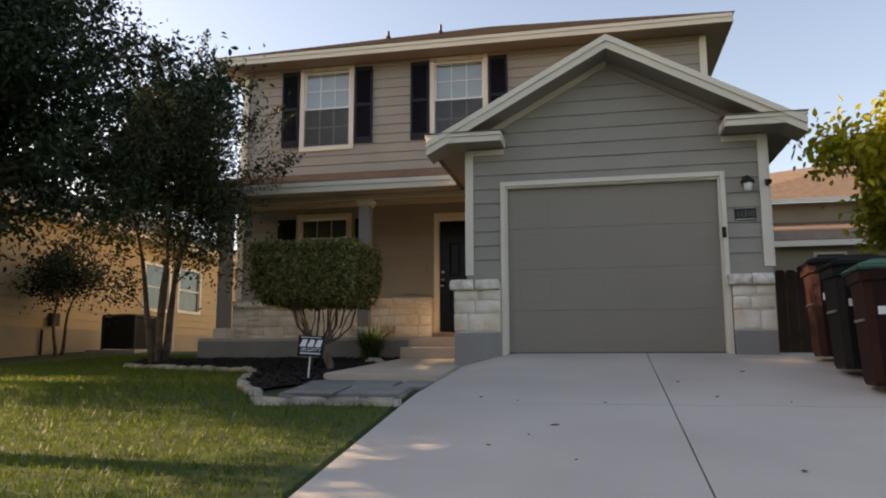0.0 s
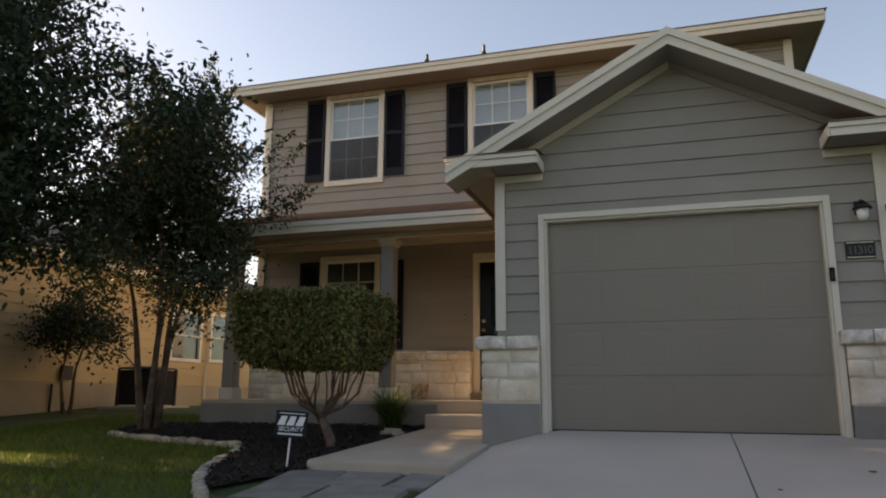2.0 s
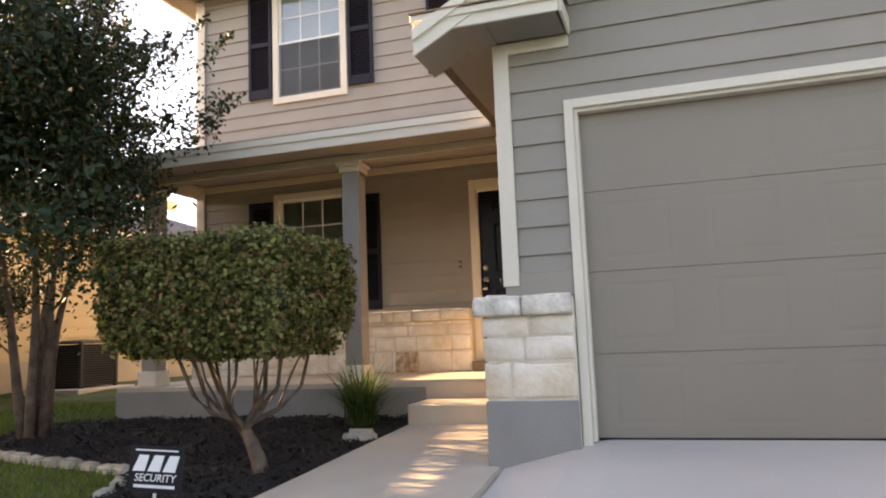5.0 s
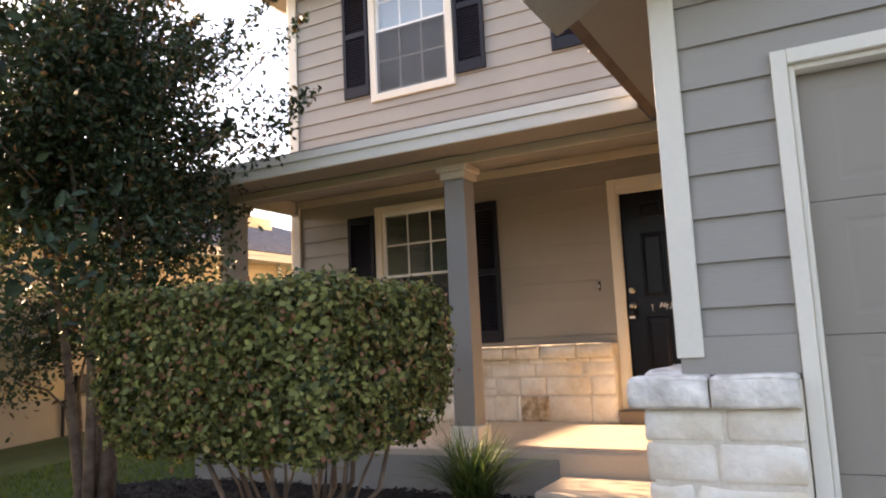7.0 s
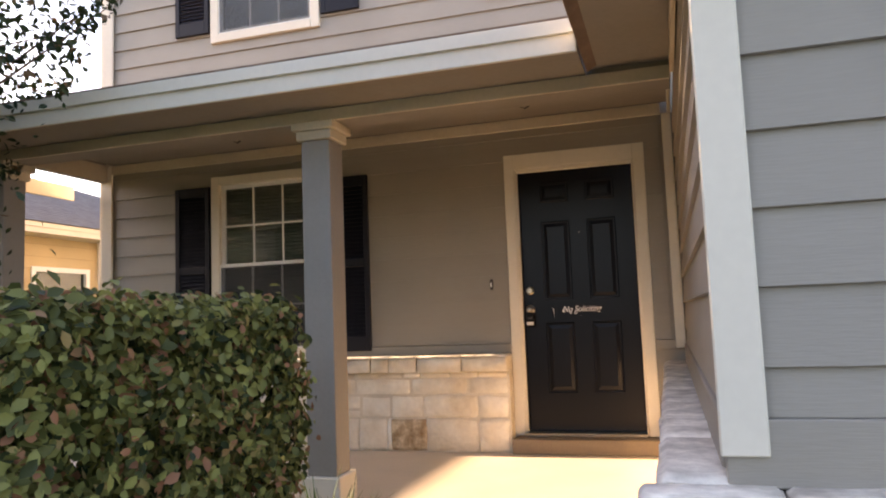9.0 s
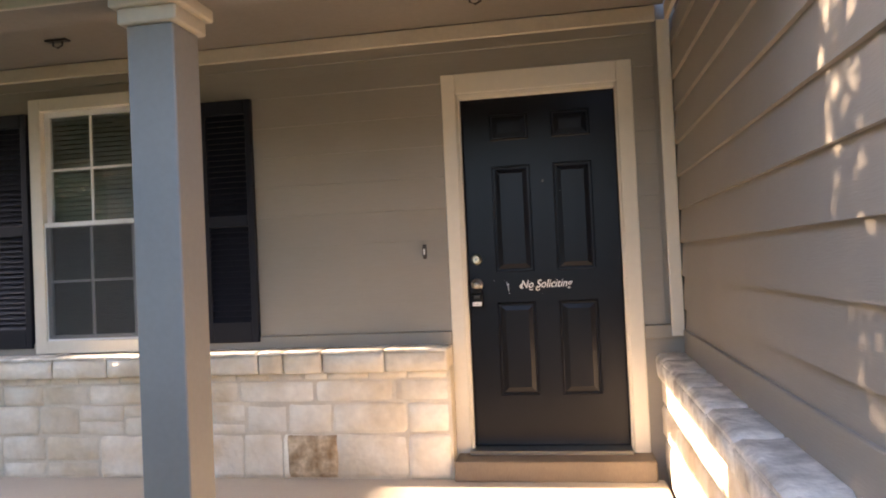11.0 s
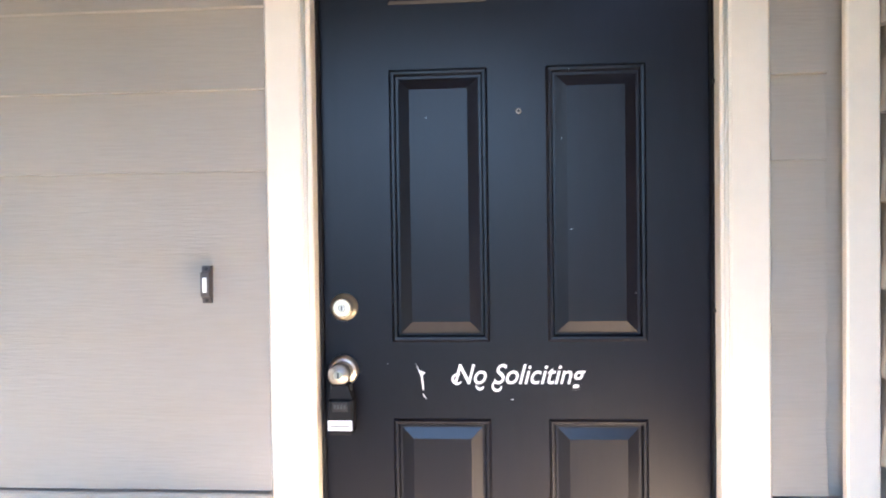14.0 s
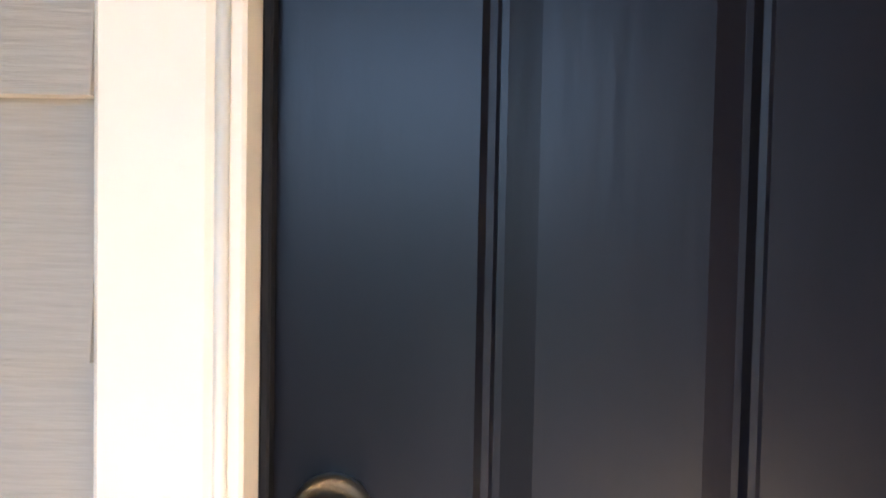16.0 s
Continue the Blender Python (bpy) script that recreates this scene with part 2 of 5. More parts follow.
def tube(bm, pts, radii, n=7):
    rings = []
    for i, p in enumerate(pts):
        p = Vector(p)
        d = (Vector(pts[min(i + 1, len(pts) - 1)]) - Vector(pts[max(i - 1, 0)])).normalized()
        s = d.orthogonal().normalized()
        u = d.cross(s)
        rings.append([bm.verts.new(p + radii[i] * (s * math.cos(a) + u * math.sin(a))) for a in (2 * math.pi * k / n for k in range(n))])
    for a, b in zip(rings, rings[1:]):
        # match the nearest start so that the tube does not twist
        k = min(range(n), key=lambda q: (b[q].co - a[0].co).length)
        for i in range(n):
            bm.faces.new((a[i], a[(i + 1) % n], b[(i + 1 + k) % n], b[(i + k) % n]))
    bm.faces.new(rings[0])
    bm.faces.new(rings[-1])
    return bm


def holed(name, place, u0, u1, z0, z1, d0, d1, holes, material, parent=None):
    """A wall slab between depths d0 and d1 with rectangular openings (u0, u1, z0, z1) that go through."""
    us = sorted({u0, u1, *(h[0] for h in holes), *(h[1] for h in holes)})
    zs = sorted({z0, z1, *(h[2] for h in holes), *(h[3] for h in holes)})
    us, zs = [u for u in us if u0 <= u <= u1], [z for z in zs if z0 <= z <= z1]
    solid = [[not any(h[0] <= (a + b) / 2 <= h[1] and h[2] <= (c + d) / 2 <= h[3] for h in holes) for c, d in zip(zs, zs[1:])] for a, b in zip(us, us[1:])]
    bm = bmesh.new()
    vs = {}
    def v(i, j, d):
        if (i, j, d) not in vs:
            vs[i, j, d] = bm.verts.new(place(us[i], d, zs[j]))
        return vs[i, j, d]
    ni, nj = len(solid), len(solid[0])
    for i in range(ni):
        for j in range(nj):
            if not solid[i][j]:
                continue
            for d in (d0, d1):
                bm.faces.new([v(i, j, d), v(i + 1, j, d), v(i + 1, j + 1, d), v(i, j + 1, d)])
            for di, dj, a, b in ((-1, 0, (i, j), (i, j + 1)), (1, 0, (i + 1, j), (i + 1, j + 1)), (0, -1, (i, j), (i + 1, j)), (0, 1, (i, j + 1), (i + 1, j + 1))):
                q, r = i + di, j + dj
                if not (0 <= q < ni and 0 <= r < nj and solid[q][r]):
                    bm.faces.new([v(*a, d0), v(*b, d0), v(*b, d1), v(*a, d1)])
    return part(name, bm, material, parent)


def siding(parent, place, lim, z0, z1, holes, material, step=0.188, lap=0.026, name="siding_board", start=None):
    """Lapped boards, each a piece of its own; lim(z) gives the wall's ends at that height."""
    z = start if start is not None else z0
    while z + step < z0:
        z += step
    while z < z1 - 0.01:
        top = min(z + step, z1)
        cuts = sorted({max(z, z0), top, *(c for h in holes for c in h[2:4] if z < c < top)})
        for a, b in zip(cuts, cuts[1:]):
            if b - a < 0.004:
                continue
            (l0, r0), (l1, r1) = lim(a), lim(b)
            if r0 - l0 < 0.05:
                continue
            if r1 < l1:
                l1 = r1 = (l1 + r1) / 2
            spans, mid = [(l0, r0, l1, r1)], (a + b) / 2
            for h in sorted(holes):
                if h[2] < mid < h[3]:
                    nxt = []
                    for p, q, p1, q1 in spans:
                        if h[1] <= p or h[0] >= q:
                            nxt.append((p, q, p1, q1))
                            continue
                        if h[0] - p > 0.01:
                            nxt.append((p, h[0], p1, h[0]))
                        if q - h[1] > 0.01:
                            nxt.append((h[1], q, h[1], q1))
                    spans = nxt
            for p, q, p1, q1 in spans:
                da, db = (lap - (lap - 0.008) * (c - z) / step for c in (a, b))
                vs = [place(p, 0, a), place(q, 0, a), place(q, da, a), place(p, da, a), place(p1, 0, b), place(q1, 0, b), place(q1, db, b), place(p1, db, b)]
                raw(name, vs, [(0, 1, 2, 3), (4, 7, 6, 5), (3, 2, 6, 7), (0, 4, 5, 1), (0, 3, 7, 4), (1, 5, 6, 2)], material, parent)
        z = top


rng = random.Random(7)


def stone_piece(place, u0, u1, z0, z1, d0, d1, material, parent, name="stone", rough=0.014):
    """One rough-faced stone: wavy edges, rounded arrises and a hewn, uneven front."""
    nu, nz = (5 if u1 - u0 > 0.24 else 4), 4
    s = rng.uniform(0, 90)
    vs, front = [], {}
    tilt = rng.uniform(-0.3, 0.3) * rough
    for a in range(nu + 1):
        for b in range(nz + 1):
            fu, fz = (0, 0.07, 0.5, 0.93, 1)[a] if nu == 4 else (0, 0.05, 0.34, 0.67, 0.95, 1)[a], (0, 0.12, 0.5, 0.88, 1)[b]
            u, z = u0 + (u1 - u0) * fu, z0 + (z1 - z0) * fz
            n = noise.noise(Vector((u * 9 + s, z * 9, s)))
            n2 = noise.noise(Vector((u * 11, z * 11 + s, 7.0)))
            edge = a in (0, nu) or b in (0, nz)
            corner = a in (0, nu) and b in (0, nz)
            dep = d1 + tilt * (fu - 0.5) + n * rough * 0.55 - (0.9 * rough if edge else 0) - (0.5 * rough if corner else 0)
            u += n2 * rough * 0.5 + (0.004 if corner and a == 0 else -0.004 if corner else 0)
            z += n * rough * 0.42
            front[a, b] = len(vs)
            vs.append(place(u, dep, z))
    fs = [(front[a, b], front[a + 1, b], front[a + 1, b + 1], front[a, b + 1]) for a in range(nu) for b in range(nz)]
    base = len(vs)
    vs += [place(u, d0, z) for u, z in ((u0, z0), (u1, z0), (u1, z1), (u0, z1))]
    for p, q, line in ((0, 1, [front[a, 0] for a in range(nu + 1)]), (1, 2, [front[nu, b] for b in range(nz + 1)]), (2, 3, [front[a, nz] for a in range(nu, -1, -1)]), (3, 0, [front[0, b] for b in range(nz, -1, -1)])):
        fs.append((base + q, *reversed(line), base + p))
    ob = raw(name, vs, fs, material, parent)
    ob.data.polygons.foreach_set("use_smooth", [f.loop_total == 4 for f in ob.data.polygons])
    return ob


def stone_rows(place, u0, u1, rows, d0, d1, parent, wide=(0.24, 0.5), material=None, rust=0.0):
    for z0, z1 in rows:
        u = u0
        while u < u1 - 0.02:
            w = rng.uniform(*wide) * (0.6 if z1 - z0 < 0.09 else 1.0)
            e = u1 if u1 - u - w < 0.12 else u + w
            cuts = (z0, z1)
            if z1 - z0 > 0.14 and rng.random() < 0.22:
                cuts = (z0, z0 + (z1 - z0) * rng.uniform(0.36, 0.64), z1)
            for c, d in zip(cuts, cuts[1:]):
                stone_piece(place, u + 0.003, e - 0.003, c + 0.003, d - 0.003, d0, d1 + rng.uniform(-0.006, 0.006), material or STONE, parent)
            u = e


def leaf_mesh(name, points, normals, size, material, parent=None, ratio=0.5, label="", seed=1):
    """Many small folded leaves at the points; the normals lean each leaf outwards."""
    r = np.random.RandomState(seed)
    n = len(points)
    d = r.normal(size=(n, 3))
    d /= np.linalg.norm(d, axis=1)[:, None]
    nn = normals + 0.9 * r.normal(size=(n, 3))
    nn /= np.linalg.norm(nn, axis=1)[:, None]
    s = np.cross(d, nn)
    s /= np.linalg.norm(s, axis=1)[:, None] + 1e-9
    d = np.cross(nn, s)
    L = size * r.uniform(0.6, 1.25, n)[:, None]
    W = L * ratio
    c = points
    up = nn * L * 0.10
    v = np.stack([c - d * L * 0.5, c - d * L * 0.16 + s * W * 0.5 + up, c + d * L * 0.2 + s * W * 0.42 + up, c + d * L * 0.5, c + d * L * 0.2 - s * W * 0.42 + up, c - d * L * 0.16 - s * W * 0.5 + up], 1).reshape(-1, 3)
    b = np.arange(n)[:, None] * 6
    f = np.concatenate([b + [0, 1, 3], b + [1, 2, 3], b + [0, 3, 5], b + [3, 4, 5]], 1).reshape(-1, 3)
    me = bpy.data.meshes.new(name)
    me.vertices.add(len(v))
    me.vertices.foreach_set("co", v.ravel())
    me.loops.add(f.size)
    me.loops.foreach_set("vertex_index", f.ravel().astype(np.int32))
    me.polygons.add(len(f))
    me.polygons.foreach_set("loop_start", np.arange(0, f.size, 3, dtype=np.int32))
    me.polygons.foreach_set("loop_total", np.full(len(f), 3, dtype=np.int32))
    me.update(calc_edges=True)
    me.materials.append(material)
    ob = new(name, me)
    ob.parent = parent
    return tagged(ob, label)


def lettering(name, body, size, m, material, parent, shear=0.0, bold=0.0, depth=0.001, label="", align="CENTER", stretch=1.0):
    cu = bpy.data.curves.new(name, "FONT")
    cu.body, cu.size, cu.shear, cu.offset, cu.extrude, cu.align_x = body, size, shear, bold, depth, align
    tmp = bpy.data.objects.new(name, cu)
    me = bpy.data.meshes.new_from_object(tmp)
    bpy.data.objects.remove(tmp)
    me.materials.clear()
    me.materials.append(material)
    me.transform(m @ Matrix.Diagonal((stretch, 1, 1, 1)))
    ob = new(name, me)
    ob.parent = parent
    return tagged(ob, label)


# ---- ground ----
def drive_z(y):
    return 0.235 + 0.148 * y


def lawn_z(y):
    if y < -1:
        return 0.087
    if y < 7.3:
        return drive_z(y)
    if y < 15:
        return 1.3154 + 0.062 * (y - 7.3)
    return 1.793


def drive_top(x, y):
    z = drive_z(min(y, 9.95))
    sag = 0.15 * min(1, max(0, (y - 7.3) / 2.5))
    return z - sag * min(1, max(0, (-1.42 - x) / 0.55))


def ground_z(x, y):
    if -2.0 < x < 3.2 and -30 < y < 10.0:
        return drive_top(x, max(y, -1)) - 0.06
    if x >= 3.2 and y < 10:
        return drive_z(max(y, -1)) - 0.02
    if x >= -2.0 and y >= 10:
        return 1.66
    return lawn_z(y)


def grid_sheet(name, xs, ys, fz, material, parent=None):
    vs = [(x, y, fz(x, y)) for y in ys for x in xs]
    w = len(xs)
    fs = [(j * w + i, j * w + i + 1, (j + 1) * w + i + 1, (j + 1) * w + i) for j in range(len(ys) - 1) for i in range(w - 1)]
    return raw(name, vs, fs, material, parent)


ground = grid_sheet("ground", [-900, -200, -60, -30] + [-16 + 0.5 * i for i in range(28)] + [-2.01, -1.99, -1, 0, 1, 2, 3.19, 3.21, 6, 10, 30, 60, 200, 900],
                    [-900, -200, -60, -20, -8, -4, -2, -1] + [0.5 * i for i in range(20)] + [9.99, 10.01] + [10.5 + 0.5 * i for i in range(12)] + [20, 40, 80, 200, 900], ground_z, LAWN)
tagged(ground, "mown green lawn sloping up to the house", "ground", kind="structure")

# driveway: four slabs parted by grooves
driveway = thing("driveway", "pale grey concrete driveway sloping up to the garage", "driveway", "structure")
JX, JY = 0.335, 6.96
for xa, xb in ((-1.95, JX - 0.006), (JX + 0.006, 2.75)):
    for ya, yb in ((-1.2, 1.6), (1.612, JY - 0.005), (JY + 0.005, 9.96)):
        n, k = 10, 8
        bm = bmesh.new()
        top = [[bm.verts.new((xa + (xb - xa) * i / n, ya + (yb - ya) * j / k, drive_top(xa + (xb - xa) * i / n, ya + (yb - ya) * j / k))) for i in range(n + 1)] for j in range(k + 1)]
        for j in range(k):
            for i in range(n):
                bm.faces.new((top[j][i], top[j][i + 1], top[j + 1][i + 1], top[j + 1][i]))
        ext = bmesh.ops.extrude_face_region(bm, geom=list(bm.faces))
        for v in ext["geom"]:
            if isinstance(v, bmesh.types.BMVert):
                v.co.z -= 0.12
        part("slab", bm, CONCRETE, driveway)

# ---- house walls ----
YH, YG, XS = 13.94, 9.92, -1.868
HX0, HX1 = -7.24, 1.83
front = lambda u, d, z: (u, YH - d, z)
gfront = lambda u, d, z: (u, YG - d, z)
gside = lambda u, d, z: (XS - d, u, z)
WINS = [(-6.01, -4.87, 5.74, 7.48), (-3.31, -2.17, 5.74, 7.48), (-6.02, -4.88, 2.76, 4.45)]
T, TG = 0.085, 0.062
DOOR = (-3.235, -2.110, 2.0, 4.375)
inner = lambda w: (w[0] + T, w[1] - T, w[2] + T, w[3] - T)
open_front = [inner(w) for w in WINS] + [(-3.155, -2.205, 2.10, 4.245)]
wall_front = holed("wall_front", front, HX0, HX1, 1.3, 7.6, -0.16, 0.0, open_front, SIDING)
tagged(wall_front, "taupe lap-sided front wall with stone base", "wall", kind="structure")
# garage front with its gable
GX0, GX1, GC = -1.868, 1.83, -0.035
GD = (-1.443, 1.355, 1.60, 3.94)
PITCH = 0.545
RAKE_Z = 5.67
gable_top = RAKE_Z - 0.16
gable = lambda z: (max(GX0, GC - (gable_top - z) / PITCH), min(GX1, GC + (gable_top - z) / PITCH)) if z > 4.4 else (GX0, GX1)
wall_garage = holed("wall_garage_front", gfront, GX0, GX1, 1.3, 4.45, -0.16, 0.0, [(GD[0] + TG, GD[1] - TG, 1.3, GD[3] - TG)], SIDING)
tagged(wall_garage, "taupe lap-sided garage front with a gable", "wall", kind="structure")
part("gable_panel", prism(bmesh.new(), [gfront(GX0, 0, 4.451), gfront(GX1, 0, 4.451), gfront(GC, 0, gable_top)], (0, 0.16, 0)), SIDING, wall_garage)
wall_side = part("wall_garage_side", bx(XS, XS + 0.16, YG + 0.16, YH - 0.0, 1.3, 4.6), SIDING)
tagged(wall_side, "taupe lap-sided side wall of the garage", "wall", kind="structure")
wall_gright = part("wall_garage_right", bx(GX1 - 0.16, GX1, YG + 0.16, YH, 1.3, 4.6), SIDING)
tagged(wall_gright, "taupe lap-sided outer garage wall", "wall", kind="structure")
wall_left = part("wall_left", bx(HX0, HX0 + 0.16, YH + 0.16, 23.5, 1.3, 7.6), SIDING)
tagged(wall_left, "taupe lap-sided left house wall", "wall", kind="structure")
wall_right = part("wall_right", bx(HX1 - 0.16, HX1, YH + 0.16, 23.5, 1.3, 7.6), SIDING)
tagged(wall_right, "taupe lap-sided right house wall", "wall", kind="structure")
wall_back = part("wall_back", bx(HX0, HX1, 23.5, 23.66, 1.3, 7.6), SIDING)
tagged(wall_back, "taupe lap-sided rear house wall", "wall", kind="structure")
floor_in = part("floor", bx(HX0 + 0.17, HX1 - 0.17, YH + 0.17, 23.45, 1.9, 2.0), INTERIOR)
tagged(floor_in, "dim indoor floor behind the windows", "floor", kind="structure")
floor_up = part("floor_upper", bx(HX0 + 0.17, HX1 - 0.17, YH + 0.17, 23.45, 4.85, 5.0), INTERIOR)
tagged(floor_up, "dim upper floor behind the windows", "floor", kind="structure")
gfloor = part("garage_floor", bx(GX0 + 0.17, GX1 - 0.17, YG + 0.02, YH - 0.2, 1.55, 1.69), PLINTH)
tagged(gfloor, "concrete garage floor", "floor", kind="structure")

full = lambda a, b: (lambda z: (a, b))
siding(wall_front, front, full(HX0 + 0.1, HX1 - 0.1), 2.835, 7.5, WINS + [(DOOR[0], DOOR[1], 1.0, DOOR[3]), (-1.99, HX1, 1.0, 5.6)], SIDING, start=2.822)
siding(wall_garage, gfront, gable, 2.80, gable_top, [(GD[0], GD[1], 1.0, GD[3])], SIDING, start=2.728)
siding(wall_side, gside, full(YG - 0.02, YH - 0.03), 2.80, 4.5, [], SIDING, start=2.728)


def trim_board(parent, x0, x1, y0, y1, z0, z1, material=None, label="", name="trim_board", bevel=0.004):
    return part(name, bx(x0, x1, y0, y1, z0, z1, bevel=bevel), material or TRIM, parent, label)


# corner boards and base trim
corner_trim = thing("corner_trim", "cream painted corner boards of the house", "trim", "structure")
trim_board(corner_trim, XS - 0.042, XS + 0.066, YG - 0.05, YG - 0.0265, 2.714, 4.388)
trim_board(corner_trim, GX1 - 0.08, GX1 + 0.022, YG - 0.05, YG - 0.0265, 2.74, 4.388)
trim_board(corner_trim, GX1 + 0.0225, GX1 + 0.046, YG - 0.045, YG + 0.09, 2.74, 4.388)
trim_board(corner_trim, HX0 - 0.022, HX0 + 0.10, YH - 0.05, YH - 0.0265, 2.80, 7.47)
trim_board(corner_trim, HX0 - 0.046, HX0 - 0.0225, YH - 0.045, YH + 0.10, 2.80, 7.47)
trim_board(corner_trim, HX1 - 0.10, HX1 + 0.022, YH - 0.05, YH - 0.0265, 5.4, 7.47)
trim_board(corner_trim, XS - 0.095, XS - 0.024, YH - 0.052, YH - 0.0265, 2.765, 4.58)
base_trim = thing("base_trim", "taupe flashing board above the stone", "trim", "structure")
trim_board(base_trim, HX0, DOOR[0], YH - 0.036, YH - 0.001, 2.755, 2.83, SIDING)
trim_board(base_trim, DOOR[1], XS - 0.05, YH - 0.036, YH - 0.001, 2.755, 2.83, SIDING)
trim_board(base_trim, GX0 - 0.03, GD[0], YG - 0.034, YG - 0.001, 2.64, 2.798, SIDING)
trim_board(base_trim, GD[1], GX1 + 0.02, YG - 0.034, YG - 0.001, 2.64, 2.798, SIDING)
trim_board(base_trim, XS - 0.034, XS - 0.001, YG + 0.08, YH - 0.06, 2.645, 2.80, SIDING)

# ---- stone base ----
base_house = part("stone_base_house", bx(HX0 - 0.02, DOOR[0], 13.782, YH - 0.002, 1.5, 2.63), MORTAR)
tagged(base_house, "cream limestone veneer along the porch wall", "stone wall", kind="structure")
place_h = lambda u, d, z: (u, 13.80 - d, z)
stone_rows(place_h, HX0 - 0.02, DOOR[0] - 0.01, [(1.985, 2.25), (2.25, 2.44), (2.44, 2.573), (2.573, 2.62)], -0.02, 0.028, base_house)
place_cap = lambda u, d, z: (u, 13.75 - d, z)
cap_house = thing("stone_ledge_house", "weathered limestone ledge below the siding", "ledge", "structure")
u = HX0 - 0.03
while u < DOOR[0] - 0.02:
    e = min(DOOR[0], u + rng.choice((0.16, 0.24, 0.38, 0.46, 0.52)))
    if DOOR[0] - e < 0.15:
        e = DOOR[0]
    stone_piece(place_cap, u + 0.003, e - 0.003, 2.622, 2.738, -0.189, 0.045, STONE, cap_house)
    stone_piece(lambda a, d, z: (a, 13.945 - (z - 2.0), 2.738 + d), u + 0.002, e - 0.002, 2.008, 2.245, 0.0, 0.018, STONE_CAP, cap_house, rough=0.006)
    u = e
rusty = stone_piece(place_h, -4.24, -3.93, 1.995, 2.243, 0.0, 0.042, STONE_RUST, base_house)

base_gside = part("stone_base_garage_side", bx(-2.02, XS, YG - 0.06, YH - 0.005, 1.35, 2.53), MORTAR)
tagged(base_gside, "cream limestone veneer on the garage side", "stone wall", kind="structure")
place_s = lambda u, d, z: (-2.02 - d, u, z)
stone_rows(place_s, YG - 0.06, 13.9, [(1.975, 2.20), (2.20, 2.38), (2.38, 2.535)], -0.02, 0.018, base_gside)
cap_gside = thing("stone_ledge_garage", "weathered limestone ledge along the garage side", "ledge", "structure")
u = YG - 0.04
while u < YH - 0.05:
    e = min(YH - 0.006, u + rng.uniform(0.35, 0.6))
    if YH - e < 0.15:
        e = YH - 0.006
    stone_piece(lambda a, d, z: (-2.02 - d, a, z), u + 0.003, e - 0.003, 2.537, 2.64, -0.10, 0.04, STONE_CAP, cap_gside, rough=0.02)
    stone_piece(lambda a, d, z: (-1.876 - (z - 2.0), a, 2.635 + d), u + 0.002, e - 0.002, 2.0, 2.18, 0.0, 0.03, STONE_CAP, cap_gside, rough=0.018)
    u = e
place_g = lambda u, d, z: (u, 9.86 - d, z)
for n, (a, b) in enumerate(((-2.055, GD[0] - 0.002), (GD[1] + 0.002, 1.84))):
    pier = part("stone_pier", bx(a + 0.03, b - 0.003, 9.812, YG - 0.003, 1.4, 2.62), MORTAR)
    tagged(pier, "cream limestone pier beside the garage door", "stone pier", kind="structure")
    w = b - a
    for row, (z0, z1) in enumerate(((1.975, 2.22), (2.22, 2.38), (2.38, 2.515))):
        cut = a + w * ((0.30, 0.46, 0.52) if n == 0 else (0.62, 0.42, 0.55))[row]
        stone_piece(place_g, a + 0.004, cut - 0.004, z0 + 0.005, z1 - 0.005, 0, 0.058, STONE, pier)
        stone_piece(place_g, cut + 0.004, b - 0.006, z0 + 0.005, z1 - 0.005, 0, 0.058, STONE, pier)
    cut = a + w * 0.45
    for c, d in ((a - 0.045, cut), (cut + 0.006, b - 0.008)):
        stone_piece(place_g, c, d, 2.519, 2.636, -0.04, 0.108, STONE_CAP, pier, name="ledge_stone", rough=0.013)
        stone_piece(lambda q, e, z: (q, 9.905 - (z - 2.0), 2.632 + e), c, d, 2.0, 2.15, -0.005, 0.015, STONE_CAP, pier, name="ledge_stone", rough=0.014)
    plinth = part("foundation", bx(a + 0.008, b - 0.004, 9.80, YG - 0.005, 1.2, 1.971, bevel=0.006), PLINTH)
    tagged(plinth, "grey painted concrete foundation under the stone pier", "foundation", kind="structure")
side_found = part("foundation_side", bx(-2.045, -2.0, 9.925, 12.2, 1.2, 1.971), PLINTH)
tagged(side_found, "grey painted foundation along the walkway", "foundation", kind="structure")

# ---- porch ----
PZ, PY = 1.985, 11.98
porch = part("porch_floor", bx(-6.93, -2.05, PY, 13.79, 1.35, PZ, bevel=0.012), CONCRETE2)
tagged(porch, "pale tan concrete porch floor", "porch floor", kind="structure")
pface = part("porch_face", bx(-6.925, -3.22, PY - 0.012, PY - 0.001, 1.35, PZ - 0.055), PLINTH, porch, "grey painted slab face")
step = part("porch_step", bx(-3.20, -2.055, 11.385, PY - 0.002, 1.4, 1.814, bevel=0.015), CONCRETE2)
tagged(step, "tan concrete step up to the porch", "step", kind="structure")
bm = bmesh.new()
prism(bm, [(-3.255, 8.33, 1.488), (-1.955, 8.33, 1.468), (-1.955, 9.79, 1.562), (-2.05, 9.80, 1.562), (-2.05, 11.38, 1.64), (-3.20, 11.38, 1.64)], (0, 0, -0.22))
bmesh.ops.bevel(bm, geom=list(bm.edges), offset=0.012, segments=2, affect="EDGES")
walkway = part("walkway", bm, CONCRETE2)
tagged(walkway, "tan concrete walkway slab up to the steps", "walkway", kind="structure")
sill = part("threshold", bx(-3.225, -2.10, 13.72, 13.99, PZ, 2.10, bevel=0.006), WOODSILL)
tagged(sill, "brown wooden threshold under the front door", "threshold", kind="structure")
